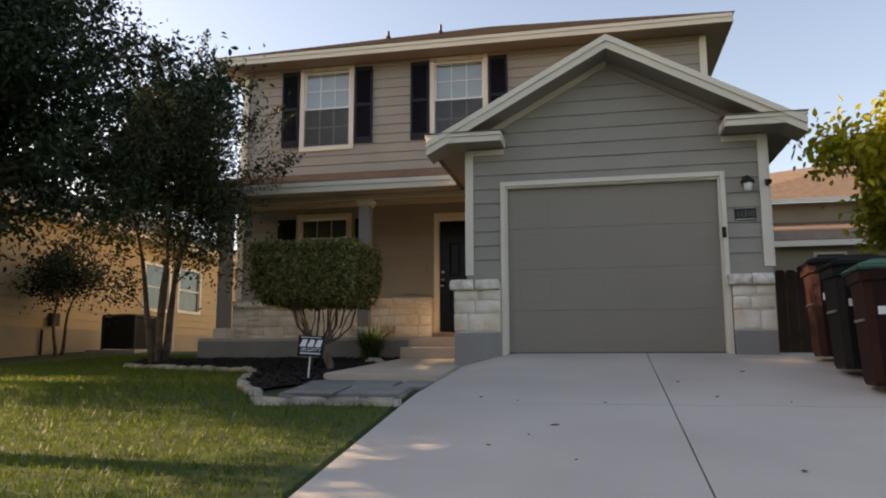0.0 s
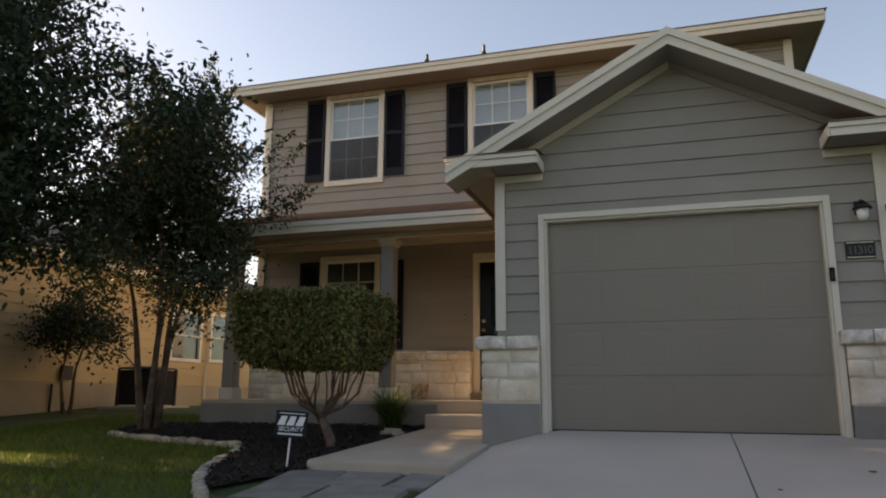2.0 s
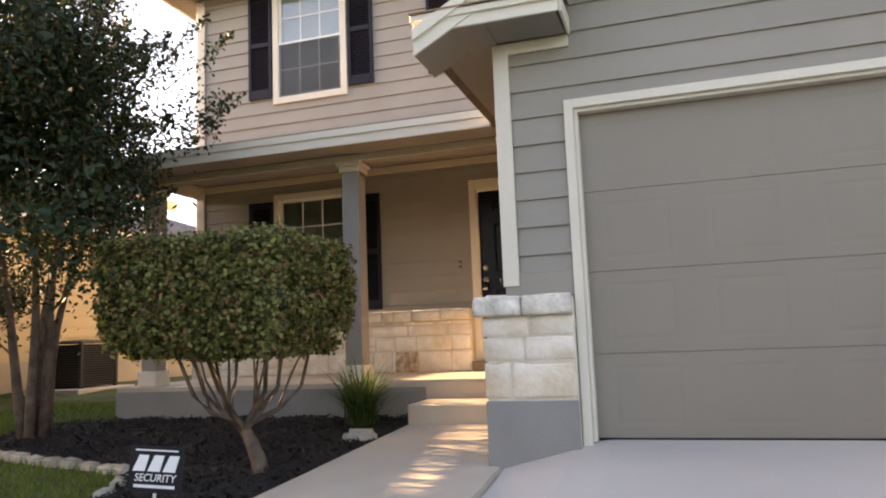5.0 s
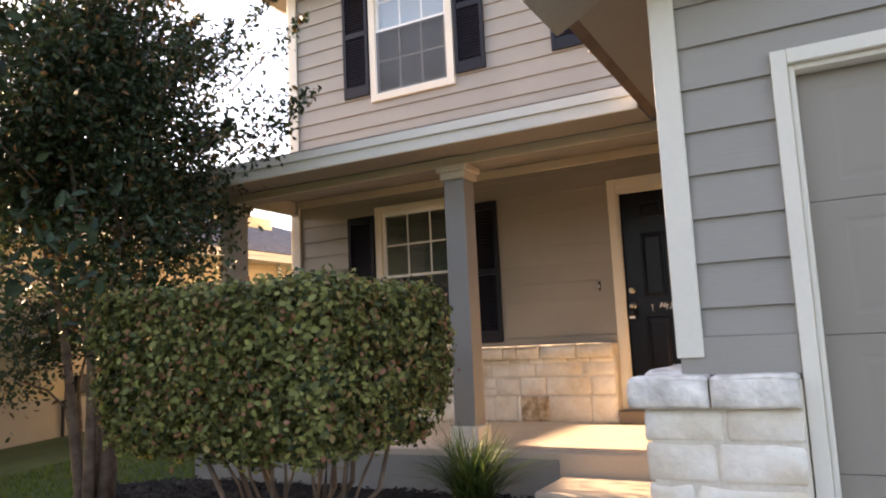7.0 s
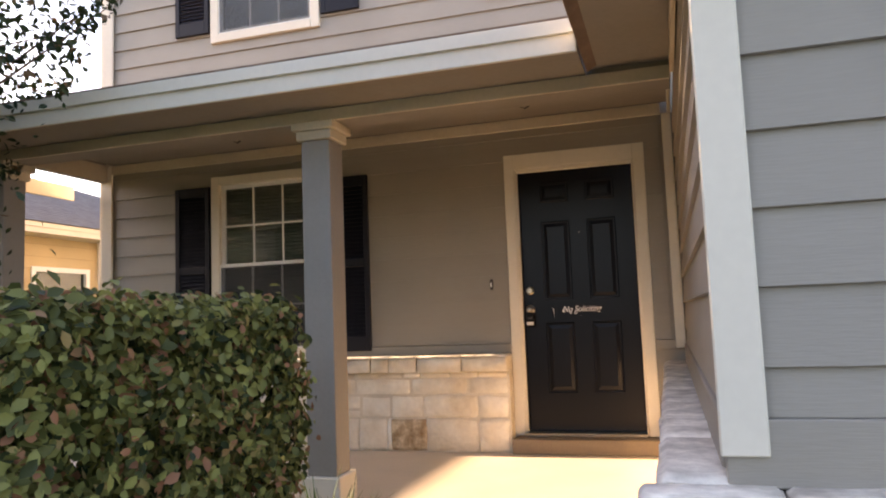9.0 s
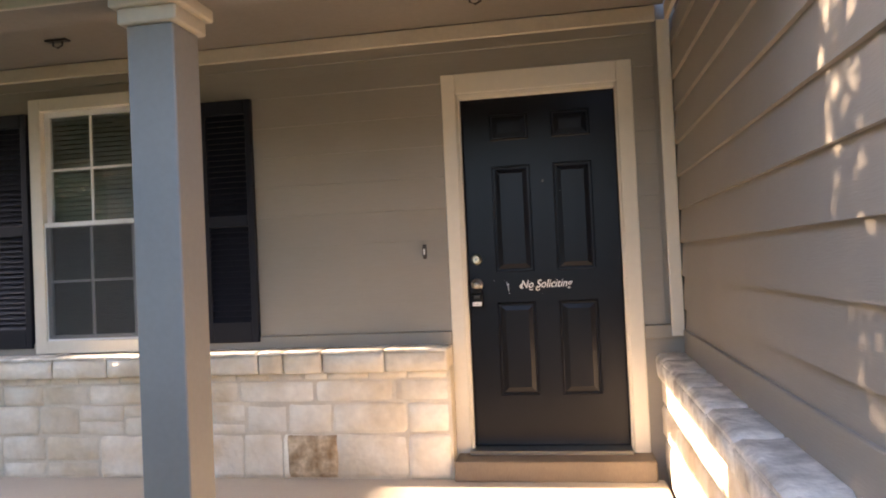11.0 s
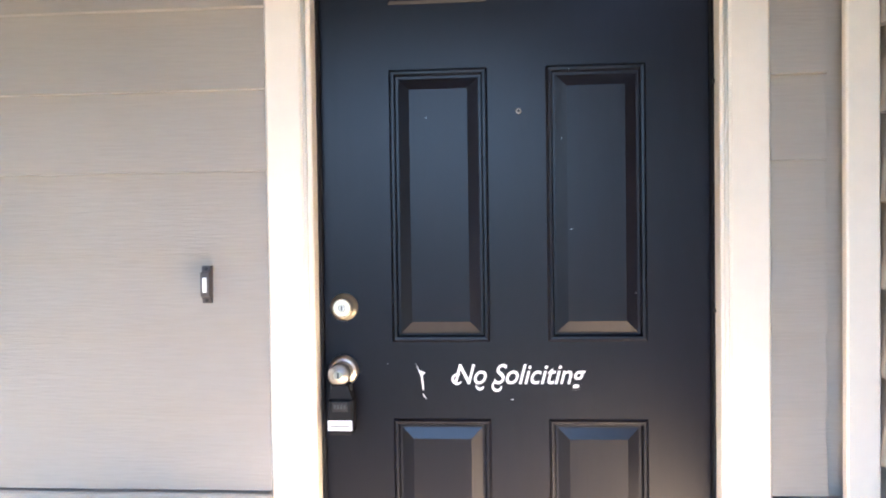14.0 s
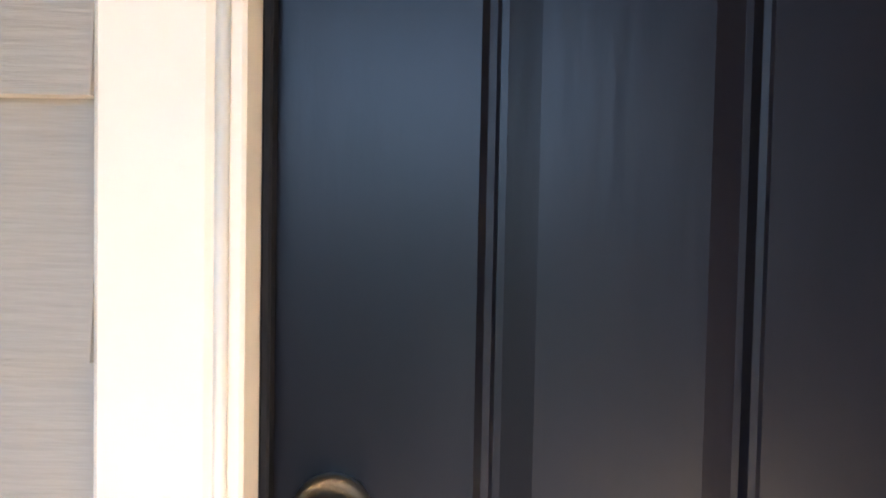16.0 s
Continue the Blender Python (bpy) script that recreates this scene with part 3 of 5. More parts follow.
part("metal_strip", bx(-3.15, -2.21, 13.86, 13.98, 2.1005, 2.125, bevel=0.004), METAL, sill, "grey metal sill strip")
# porch beam, soffit, ceiling
beam = part("porch_beam", bx(-6.95, XS - 0.05, 12.05, 12.26, 4.29, 4.55, bevel=0.004), SOFFIT)
tagged(beam, "taupe and tan porch beam over the columns", "beam", kind="structure")
part("beam_strip", bx(-6.97, XS - 0.05, 12.03, 12.049, 4.285, 4.359, bevel=0.003), TRIM_WARM, beam)
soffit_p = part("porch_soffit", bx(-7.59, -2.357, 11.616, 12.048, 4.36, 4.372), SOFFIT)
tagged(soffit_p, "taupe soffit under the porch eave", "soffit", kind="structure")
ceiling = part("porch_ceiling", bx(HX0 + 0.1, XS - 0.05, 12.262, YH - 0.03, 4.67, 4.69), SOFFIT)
tagged(ceiling, "taupe boarded porch ceiling", "ceiling", kind="structure")
frieze = thing("porch_frieze", "tan frieze strip below the porch ceiling", "trim", "structure")
trim_board(frieze, HX0 + 0.02, XS - 0.10, YH - 0.05, YH - 0.024, 4.575, 4.665, TRIM_WARM)
trim_board(frieze, XS - 0.05, XS - 0.024, 12.27, YH - 0.052, 4.575, 4.665, TRIM_WARM)
trim_board(frieze, HX0 + 0.0, HX0 + 0.06, 12.27, YH - 0.06, 4.50, 4.665, TRIM_WARM)
for x in (-2.95, -5.45):
    hook = thing("ceiling_bracket", "small dark bracket under the porch ceiling", "bracket", group="porch ceiling brackets", at=(x, 13.45, 4.67))
    part("plate", bx(-0.07, 0.07, -0.025, 0.025, -0.012, -0.0005, bevel=0.003), DARKMETAL, hook)
    part("hook", tube(bmesh.new(), [(-0.03, 0, -0.01), (-0.03, 0, -0.035), (0.0, 0, -0.05), (0.03, 0, -0.035), (0.03, 0, -0.01)], [0.006] * 5, 7), DARKMETAL, hook)
# porch roof
roof_porch = part("roof_porch", prism(bmesh.new(), [(-7.62, 11.595, 4.515), (-7.62, 13.93, 5.275), (-7.62, 13.93, 5.16), (-7.62, 11.64, 4.40)], (5.27, 0, 0)), SHINGLE)
tagged(roof_porch, "brown shingled shed roof over the porch", "roof", kind="structure")
for k in range(14):
    y0 = 11.575 + k * 0.166
    z0 = 4.515 + (y0 - 11.595) * 0.3255
    bm = bmesh.new()
    prism(bm, [(-7.63, y0, z0 + 0.014), (-7.63, y0 + 0.19, z0 + 0.19 * 0.3255 + 0.003), (-7.63, y0 + 0.19, z0 + 0.19 * 0.3255), (-7.63, y0, z0 + 0.001)], (5.28, 0, 0))
    part("shingle_course", bm, SHINGLE, roof_porch)
part("end_wall", prism(bmesh.new(), [(-7.26, 12.0, 4.50), (-7.26, 13.89, 5.12), (-7.26, 13.89, 4.50)], (0.05, 0, 0)), SIDING, roof_porch)


def fascia(parent, x0, x1, y, z0, z1):
    """A two-step fascia that faces the street."""
    part("fascia_board", bx(x0, x1, y, y + 0.022, z0, z1, bevel=0.003), TRIM, parent)
    part("fascia_strip", bx(x0 - 0.004, x1 + 0.004, y - 0.02, y - 0.0005, (z0 + z1) / 2 + 0.01, z1, bevel=0.003), TRIM, parent)


fas_p = thing("porch_fascia", "cream painted two-step fascia of the porch roof", "fascia", "structure")
fascia(fas_p, -7.6, -2.357, 11.592, 4.345, 4.51)
part("fascia_board", bx(-7.625, -7.601, 11.60, 13.9, 4.36, 4.50, bevel=0.003), TRIM, fas_p)

# main eave and hip roof
EY, EX0, EX1, EZ = 13.46, -7.69, 2.24, 7.49
soffit_m = thing("main_soffit", "taupe soffit under the main eave", "soffit", "structure")
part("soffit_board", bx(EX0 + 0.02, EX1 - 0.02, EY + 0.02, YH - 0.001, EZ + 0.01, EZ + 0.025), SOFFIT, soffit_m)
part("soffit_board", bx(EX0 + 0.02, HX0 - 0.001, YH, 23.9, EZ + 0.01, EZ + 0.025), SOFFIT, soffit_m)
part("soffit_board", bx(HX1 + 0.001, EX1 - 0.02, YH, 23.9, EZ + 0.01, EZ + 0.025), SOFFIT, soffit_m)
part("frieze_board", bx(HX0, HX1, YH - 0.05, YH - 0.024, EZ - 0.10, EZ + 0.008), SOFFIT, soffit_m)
fas_m = thing("main_fascia", "cream painted two-step fascia of the main roof", "fascia", "structure")
fascia(fas_m, EX0, EX1, EY - 0.022, EZ, EZ + 0.16)
for x in (EX0 - 0.022, EX1):
    part("fascia_board", bx(x, x + 0.022, EY, 23.95, EZ, EZ + 0.16, bevel=0.003), TRIM, fas_m)
AX, AY, AZ = (EX0 + EX1) / 2, EY + 4.95, 10.16
bm = bmesh.new()
z = EZ + 0.165
c = [bm.verts.new(p) for p in ((EX0 - 0.04, EY - 0.05, z), (EX1 + 0.04, EY - 0.05, z), (EX1 + 0.04, 24.0, z), (EX0 - 0.04, 24.0, z))]
a, b = bm.verts.new((AX, AY, AZ)), bm.verts.new((AX, 19.3, AZ))
for f in ((c[0], c[1], a), (c[1], c[2], b, a), (c[2], c[3], b), (c[3], c[0], a, b), tuple(c[::-1])):
    bm.faces.new(f)
roof_main = part("roof_main", bm, SHINGLE)
tagged(roof_main, "brown shingled hip roof of the house", "roof", kind="structure")
slope = (AZ - z) / (AY - EY + 0.05)
for k in range(34):
    y0 = EY - 0.055 + k * 0.146
    z0 = z + (y0 - EY + 0.05) * slope
    f0 = (y0 - EY + 0.05) / (AY - EY + 0.05)
    xa, xb = EX0 - 0.04 + f0 * (AX - EX0 + 0.04), EX1 + 0.04 + f0 * (AX - EX1 - 0.04)
    bm = prism(bmesh.new(), [(xa, y0, z0 + 0.012), (xb, y0, z0 + 0.012), (xb - 0.16, y0 + 0.165, z0 + 0.165 * slope + 0.002), (xa + 0.16, y0 + 0.165, z0 + 0.165 * slope + 0.002)], (0, 0.004, -0.012))
    part("shingle_course", bm, SHINGLE, roof_main)
for x, zt in ((-4.78, 9.14), (-3.54, 9.18)):
    z0 = z + (16 - EY + 0.05) * slope
    vent = thing("roof_vent_pipe", "grey metal vent pipe on the roof", "vent pipe", group="vent pipes on the roof", at=(x, 16, z0))
    part("pipe", lathe(bmesh.new(), [(0.032, -0.1), (0.032, zt - z0 - 0.02), (0.026, zt - z0)], pose(0, 0, 0), 12), DARKMETAL, vent)
    part("flashing", lathe(bmesh.new(), [(0.09, -0.04), (0.05, 0.05), (0.034, 0.09)], pose(0, 0, 0), 12), DARKMETAL, vent)

# garage gable roof with its box returns
GE0, GE1, GY = -2.345, 2.235, 9.48
roof_garage = thing("roof_garage", "brown shingled gable roof over the garage", "roof", "structure")
for x in (GE0, GE1):
    ze = RAKE_Z - PITCH * abs(x - GC)
    # the overhang on the porch side stops at the porch roof
    xm = XS + 0.01 if x < 0 else x - 0.35
    zm = RAKE_Z - PITCH * abs(xm - GC)
    part("roof_slope", prism(bmesh.new(), [(xm, GY + 0.01, zm), (GC, GY + 0.01, RAKE_Z), (GC, GY + 0.01, RAKE_Z - 0.05), (xm, GY + 0.01, zm - 0.05)], (0, 4.42, 0)), SHINGLE, roof_garage)
    part("roof_slope", prism(bmesh.new(), [(x, GY + 0.01, ze), (xm, GY + 0.01, zm), (xm, GY + 0.01, zm - 0.05), (x, GY + 0.01, ze - 0.05)], (0, 2.5 if x < 0 else 4.42, 0)), SHINGLE, roof_garage)
rake = thing("gable_rake", "cream painted rake boards of the garage gable", "trim", "structure")
for s, x in ((-1, GE0), (1, GE1)):
    ze = RAKE_Z - PITCH * abs(x - GC)
    for y, top, low in ((GY - 0.02, 0.005, 0.17), (GY - 0.045, 0.004, 0.075)):
        part("rake_board", prism(bmesh.new(), [(x, y, ze + top), (GC, y, RAKE_Z + top), (GC, y, RAKE_Z - low), (x, y, ze - low)], (0, 0.0195 if low > 0.1 else 0.0245, 0)), TRIM, rake)
    part("rake_soffit", prism(bmesh.new(), [(x, GY + 0.002, ze - 0.15), (GC, GY + 0.002, RAKE_Z - 0.15), (GC, GY + 0.002, RAKE_Z - 0.165), (x, GY + 0.002, ze - 0.165)], (0, YG - GY - 0.003, 0)), SOFFIT, rake)
    xi = GC + s * 1.72
    part("frieze_board", prism(bmesh.new(), [(xi, YG - 0.048, RAKE_Z - 0.168 - PITCH * 1.72), (GC, YG - 0.048, RAKE_Z - 0.168), (GC, YG - 0.048, RAKE_Z - 0.25), (xi, YG - 0.048, RAKE_Z - 0.25 - PITCH * 1.72)], (0, 0.024, 0)), TRIM_WARM if s < 0 else SOFFIT, rake)
BZ0, BZ1 = 4.39, 4.50
for s, xo, xi in ((-1, GE0, -1.385), (1, GE1, 1.335)):
    ret = thing("eave_return", "cream boxed eave return of the gable", "trim", "structure", group="eave returns")
    a, b = min(xo, xi), max(xo, xi)
    part("return_body", bx(a + 0.02, b - 0.02, GY + 0.01, YG - 0.05, BZ0 + 0.012, BZ1 - 0.01), SOFFIT, ret)
    part("return_fascia", bx(a, b, GY - 0.012, GY + 0.008, BZ0, BZ1, bevel=0.003), TRIM, ret)
    part("return_strip", bx(a - 0.012, b + 0.012, GY - 0.034, GY - 0.0125, BZ0 + 0.075, BZ1 + 0.012, bevel=0.003), TRIM, ret)
    part("return_end", bx(xi - 0.0 if s < 0 else xi - 0.02, xi + 0.02 if s < 0 else xi, GY + 0.009, YG - 0.05, BZ0, BZ1, bevel=0.003), TRIM, ret)
    part("return_cap", prism(bmesh.new(), [(a - 0.02, GY - 0.05, BZ1 + 0.013), (b + 0.02, GY - 0.05, BZ1 + 0.013), (b + 0.02, YG - 0.05, BZ1 + 0.10), (a - 0.02, YG - 0.05, BZ1 + 0.10)], (0, 0.002, 0.012)), SHINGLE, ret)
    part("return_frieze", bx(min(GC + s * 1.87, xi), max(GC + s * 1.87, xi), YG - 0.047, YG - 0.024, BZ0 - 0.075, BZ0 - 0.001), TRIM, ret)
    # side eave running back along the wall
    w = XS if s < 0 else GX1
    eave = thing("side_eave", "taupe soffit and cream fascia of the garage eave", "soffit", "structure", group="garage side eaves")
    part("soffit_board", bx(min(xo, w) + 0.02 * (s < 0), max(xo, w) - 0.02 * (s > 0), GY + 0.012, YH - 0.05 if s > 0 else 12.06, BZ0 + 0.0, BZ0 + 0.011), SOFFIT, eave)
    part("fascia_board", bx(xo - 0.01, xo + 0.01, GY + 0.009, YH - 0.05 if s > 0 else 11.59, BZ0, BZ1 - 0.05), TRIM, eave)
part("eave_strip", bx(XS - 0.05, XS - 0.027, YG + 0.1, 12.03, 4.315, 4.389), TRIM_WARM, rake)

# ---- windows ----
def window(name, w, low_screen, blind, label, dark_low=True):
    x0, x1, z0, z1 = w
    ob = thing(name, label, "window", "structure")
    yf = YH - 0.05
    part("window_frame", bx(x0, x0 + T, yf, YH - 0.002, z0, z1, bevel=0.004), TRIM, ob)
    part("window_frame", bx(x1 - T, x1, yf, YH - 0.002, z0, z1, bevel=0.004), TRIM, ob)
    part("window_frame", bx(x0 + T, x1 - T, yf, YH - 0.002, z1 - T, z1, bevel=0.004), TRIM, ob)
    part("window_sill", bx(x0 + T, x1 - T, yf - 0.006, YH - 0.002, z0, z0 + T, bevel=0.006), TRIM, ob)
    a, b, c, d = inner(w)
    m = (c + d) / 2
    for lo, hi, yo in ((m - 0.015, d, 0.0), (c, m + 0.02, 0.028)):
        y = YH - 0.035 - (0.028 - yo) * 0 + (0.0 if yo else 0.03)
        sash = bmesh.new()
        f = 0.035
        box(sash, a, a + f, y, y + 0.03, lo, hi)
        box(sash, b - f, b, y, y + 0.03, lo, hi)
        box(sash, a + f, b - f, y, y + 0.03, hi - f, hi)
        box(sash, a + f, b - f, y, y + 0.03, lo, lo + f)
        s = part("sash", sash, WHITEP, ob)
        gl = part("pane", bx(a + f, b - f, y + 0.013, y + 0.017, lo + f, hi - f), GLASS, s)
        gl.visible_shadow = False
        for i in (1, 2):
            x = a + f + (b - a - 2 * f) * i / 3
            part("muntin", bx(x - 0.008, x + 0.008, y + 0.004, y + 0.0128, lo + f, hi - f), WHITEP, s)
        if low_screen and yo:
            mesh_ = part("insect_screen", bx(a + 0.012, b - 0.012, y - 0.006, y - 0.003, lo + 0.012, hi - 0.03), MESH, s, "dark insect screen")
            mesh_.visible_shadow = False
        zc = (lo + hi) / 2
        part("muntin", bx(a + f, b - f, y + 0.0045, y + 0.0125, zc - 0.008, zc + 0.008), WHITEP, s)
    bl = thing("window_blind", "horizontal slatted blind behind the window", "blind", group="window blinds", at=((a + b) / 2, YH + 0.06, c))
    vs, fs = [], []
    z = 0.0
    while z < d - c:
        k = len(vs)
        h = (b - a) / 2 - 0.01
        vs += [(-h, -0.012, z), (h, -0.012, z), (h, 0.006, z + 0.027), (-h, 0.006, z + 0.027), (-h, -0.011, z - 0.002), (h, -0.011, z - 0.002), (h, 0.007, z + 0.025), (-h, 0.007, z + 0.025)]
        fs += [(k, k + 1, k + 2, k + 3), (k + 4, k + 7, k + 6, k + 5), (k, k + 4, k + 5, k + 1), (k + 2, k + 6, k + 7, k + 3)]
        z += 0.032 if blind is BLIND_D else 0.026
    tagged(raw("slats", vs, fs, blind, bl), kind="stuff")
    part("head_rail", bx(-(b - a) / 2 + 0.005, (b - a) / 2 - 0.005, -0.025, 0.02, d - c - 0.045, d - c - 0.003), blind, bl)
    return ob


window("window_1", WINS[0], True, BLIND, "cream-framed upper sash window with white grid bars")
window("window_2", WINS[1], True, BLIND, "cream-framed upper sash window with white grid bars")
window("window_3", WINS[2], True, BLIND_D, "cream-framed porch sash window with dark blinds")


def shutter(x0, x1, z0, z1):
    w, h = x1 - x0, z1 - z0
    ob = thing("shutter", "black louvred shutter beside the window", "shutter", group="window shutters", at=(x0, YH - 0.022, z0))
    for a, b, c, d in ((0, 0.045, 0, h), (w - 0.045, w, 0, h)):
        part("stile", bx(a, b, -0.034, 0.0, c, d, bevel=0.003), BLACK, ob)
    for c, d in ((0, 0.13), (h / 2 - 0.035, h / 2 + 0.035), (h - 0.09, h)):
        part("rail", bx(0.0452, w - 0.0452, -0.033, 0.0, c, d, bevel=0.003), BLACK, ob)
    for c, d in ((0.13, h / 2 - 0.035), (h / 2 + 0.035, h - 0.09)):
        n = int((d - c) / 0.034)
        for i in range(n):
            z = c + (d - c) * i / n
            raw("louvre", [(0.045, -0.028, z), (w - 0.045, -0.028, z), (w - 0.045, -0.006, z + 0.034), (0.045, -0.006, z + 0.034), (0.045, -0.022, z - 0.003), (w - 0.045, -0.022, z - 0.003), (w - 0.045, -0.001, z + 0.031), (0.045, -0.001, z + 0.031)],
                [(0, 1, 2, 3), (4, 7, 6, 5), (0, 4, 5, 1), (2, 6, 7, 3)], BLACK, ob)


for x0, x1, z0, z1 in ((-6.40, -6.03, 5.85, 7.43), (-4.85, -4.48, 5.85, 7.43), (-3.70, -3.33, 5.85, 7.43), (-2.15, -1.79, 5.85, 7.43), (-6.41, -6.04, 2.80, 4.36), (-4.80, -4.45, 2.80, 4.33)):
    shutter(x0, x1, z0, z1)

# ---- front door ----
door_trim = thing("door_trim", "cream painted front door casing", "trim", "structure")
x0, x1, z0, z1 = DOOR
YT, YD = 13.915, 13.992
for a, b, c, d in ((x0, -3.150, 1.99, z1), (-2.198, x1, 1.99, z1)):
    part("casing", bx(a, b, YT, YH - 0.002, c, d, bevel=0.005), TRIM, door_trim)
part("casing", bx(-3.1498, -2.1982, YT + 0.001, YH - 0.002, 4.252, z1, bevel=0.005), TRIM, door_trim)
for a, b in ((-3.1498, -3.130), (-2.214, -2.1982)):
    part("jamb", bx(a, b, YT + 0.012, YD - 0.006, 2.10, 4.2518, bevel=0.003), TRIM, door_trim)
for x in (-3.146, -2.202):
    part("bead", tube(bmesh.new(), [(x, YT + 0.009, 2.10), (x, YT + 0.009, 4.25)], [0.0055, 0.0055], 10), TRIM, door_trim, "", True)
part("jamb", bx(-3.1298, -2.2142, YT + 0.012, YD - 0.006, 4.225, 4.2515, bevel=0.003), TRIM, door_trim)
for a, b in ((-3.1296, -3.1215), (-2.2205, -2.2142)):
    part("weatherstrip", bx(a, b, YD - 0.022, YD - 0.002, 2.128, 4.2248, bevel=0.002), CAN_BLK, door_trim, "dark rubber weatherstrip")
for z in (2.55, 3.24, 3.76):
    part("hinge_screw", lathe(bmesh.new(), [(0.006, 0), (0.006, 0.003), (0.004, 0.004)], pose(-2.2145, 13.97, z, 0, -90, 0), 10), DARKMETAL, door_trim)

DX0, DX1, DZ0, DZ1 = -3.143, -2.217, 2.128, 4.234
panels = [(-2.960, -2.727), (-2.592, -2.362)]
prow = [(2.425, 2.985), (3.167, 3.812), (3.965, 4.125)]
door = holed("door_front", lambda u, d, z: (u, YD - d, z), DX0, DX1, DZ0, DZ1, -0.045, 0.0, [(a, b, c, d) for a, b in panels for c, d in prow], DOORPAINT)
tagged(door, "black six-panel front door with worn satin paint", "door", kind="structure")
for a, b in panels:
    for c, d in prow:
        bm = bmesh.new()
        prof = [(0.0, 0.0), (0.006, 0.006), (0.012, 0.0055), (0.016, -0.004), (0.022, -0.004), (0.048, 0.003)]
        rings = []
        for off, dep in prof:
            rings.append([bm.verts.new((u, YD - dep if off else YD, z)) for u, z in ((a + off, c + off), (b - off, c + off), (b - off, d - off), (a + off, d - off))])
        for p, q in zip(rings, rings[1:]):
            for i in range(4):
                bm.faces.new((p[i], p[(i + 1) % 4], q[(i + 1) % 4], q[i]))
        bm.faces.new(rings[-1])
        part("panel", bm, DOORPAINT, door)
at_door = lambda x, z, y=YD: pose(x, y, z, 90)
lock = part("deadbolt", lathe(bmesh.new(), [(0.033, 0), (0.033, 0.006), (0.029, 0.012), (0.024, 0.014), (0.024, 0.030), (0.0225, 0.033)], at_door(-3.074, 3.252), 28), BRASS, door, "aged brass deadbolt", True)
part("keyway", lathe(bmesh.new(), [(0.0079, 0.0331), (0.0079, 0.0343), (0.0074, 0.0346)], at_door(-3.074, 3.252), 18), METAL, lock)
part("groove", lathe(bmesh.new(), [(0.0213, 0.0328), (0.0213, 0.0334), (0.0200, 0.0334), (0.0200, 0.0329)], at_door(-3.074, 3.252), 28), DARKMETAL, lock, "dark ring groove")
part("lock_face", lathe(bmesh.new(), [(0.0199, 0.0325), (0.0199, 0.0337), (0.0195, 0.0339)], at_door(-3.074, 3.252), 28), BRASS_FACE, lock, "pale brass lock face")
part("keyway_ring", lathe(bmesh.new(), [(0.0088, 0.0337), (0.0088, 0.0342), (0.0080, 0.0342), (0.0080, 0.0337)], at_door(-3.074, 3.252), 18), DARKMETAL, lock)
part("key_slot", bx(-3.0755, -3.0725, YD - 0.0352, YD - 0.0345, 3.2465, 3.2575), DARKMETAL, lock)
knob = part("door_knob", lathe(bmesh.new(), [(0.034, 0), (0.034, 0.005), (0.028, 0.012), (0.014, 0.016), (0.013, 0.032), (0.020, 0.038), (0.0265, 0.048), (0.0265, 0.058), (0.022, 0.066)], at_door(-3.078, 3.100), 28), NICKEL_WORN, door, "worn nickel door knob", True)
part("rose", lathe(bmesh.new(), [(0.0365, 0.0), (0.0365, 0.004), (0.033, 0.009), (0.029, 0.0128)], at_door(-3.078, 3.100), 28), METAL, knob, "bright nickel rose", True)
part("keyway", lathe(bmesh.new(), [(0.011, 0.0661), (0.011, 0.0675), (0.009, 0.0685)], at_door(-3.078, 3.100), 18), METAL, knob)
part("key_slot", bx(-3.0795, -3.0765, YD - 0.070, YD - 0.0675, 3.094, 3.107), DARKMETAL, knob)
peep = part("peephole", lathe(bmesh.new(), [(0.0068, 0), (0.0068, 0.002), (0.0052, 0.003), (0.0040, 0.0022)], at_door(-2.655, 3.708), 18), NICKEL_WORN, door, "small nickel peephole")
part("lens", lathe(bmesh.new(), [(0.0034, 0.0021), (0.0030, 0.0032), (0.0012, 0.0037)], at_door(-2.655, 3.708), 14), DARKMETAL, peep)
lettering("no_soliciting_decal", "No Soliciting", 0.0665, pose(-2.666, YD - 0.0005, 3.068, 90), DECAL, door, 0.30, 0.0003, 0.0004, "white No Soliciting lettering", stretch=0.88)
for cx, cz, rad, a0, a1 in ((-2.806, 3.078, 0.013, 60, 330), (-2.712, 3.062, 0.012, 130, 360), (-2.752, 3.064, 0.010, 180, 340)):
    bm = bmesh.new()
    pts = [(cx + rad * (1 - 0.25 * k / 10) * math.cos(radians(a0 + (a1 - a0) * k / 10)), cz + rad * (1 - 0.25 * k / 10) * math.sin(radians(a0 + (a1 - a0) * k / 10)), 0.0012 + 0.0018 * math.sin(math.pi * k / 10)) for k in range(11)]
    for (xa, za, wa), (xb, zb, wb) in zip(pts, pts[1:]):
        da = Vector((xa - cx, 0, za - cz)).normalized()
        db = Vector((xb - cx, 0, zb - cz)).normalized()
        pa, pb = Vector((xa, YD - 0.0009, za)), Vector((xb, YD - 0.0009, zb))
        prism(bm, [pa - da * wa, pa + da * wa, pb + db * wb, pb - db * wb], (0, 0.0006, 0))
    part("decal_swash", bm, DECAL, door, "white curl of the lettering")
bm = bmesh.new()
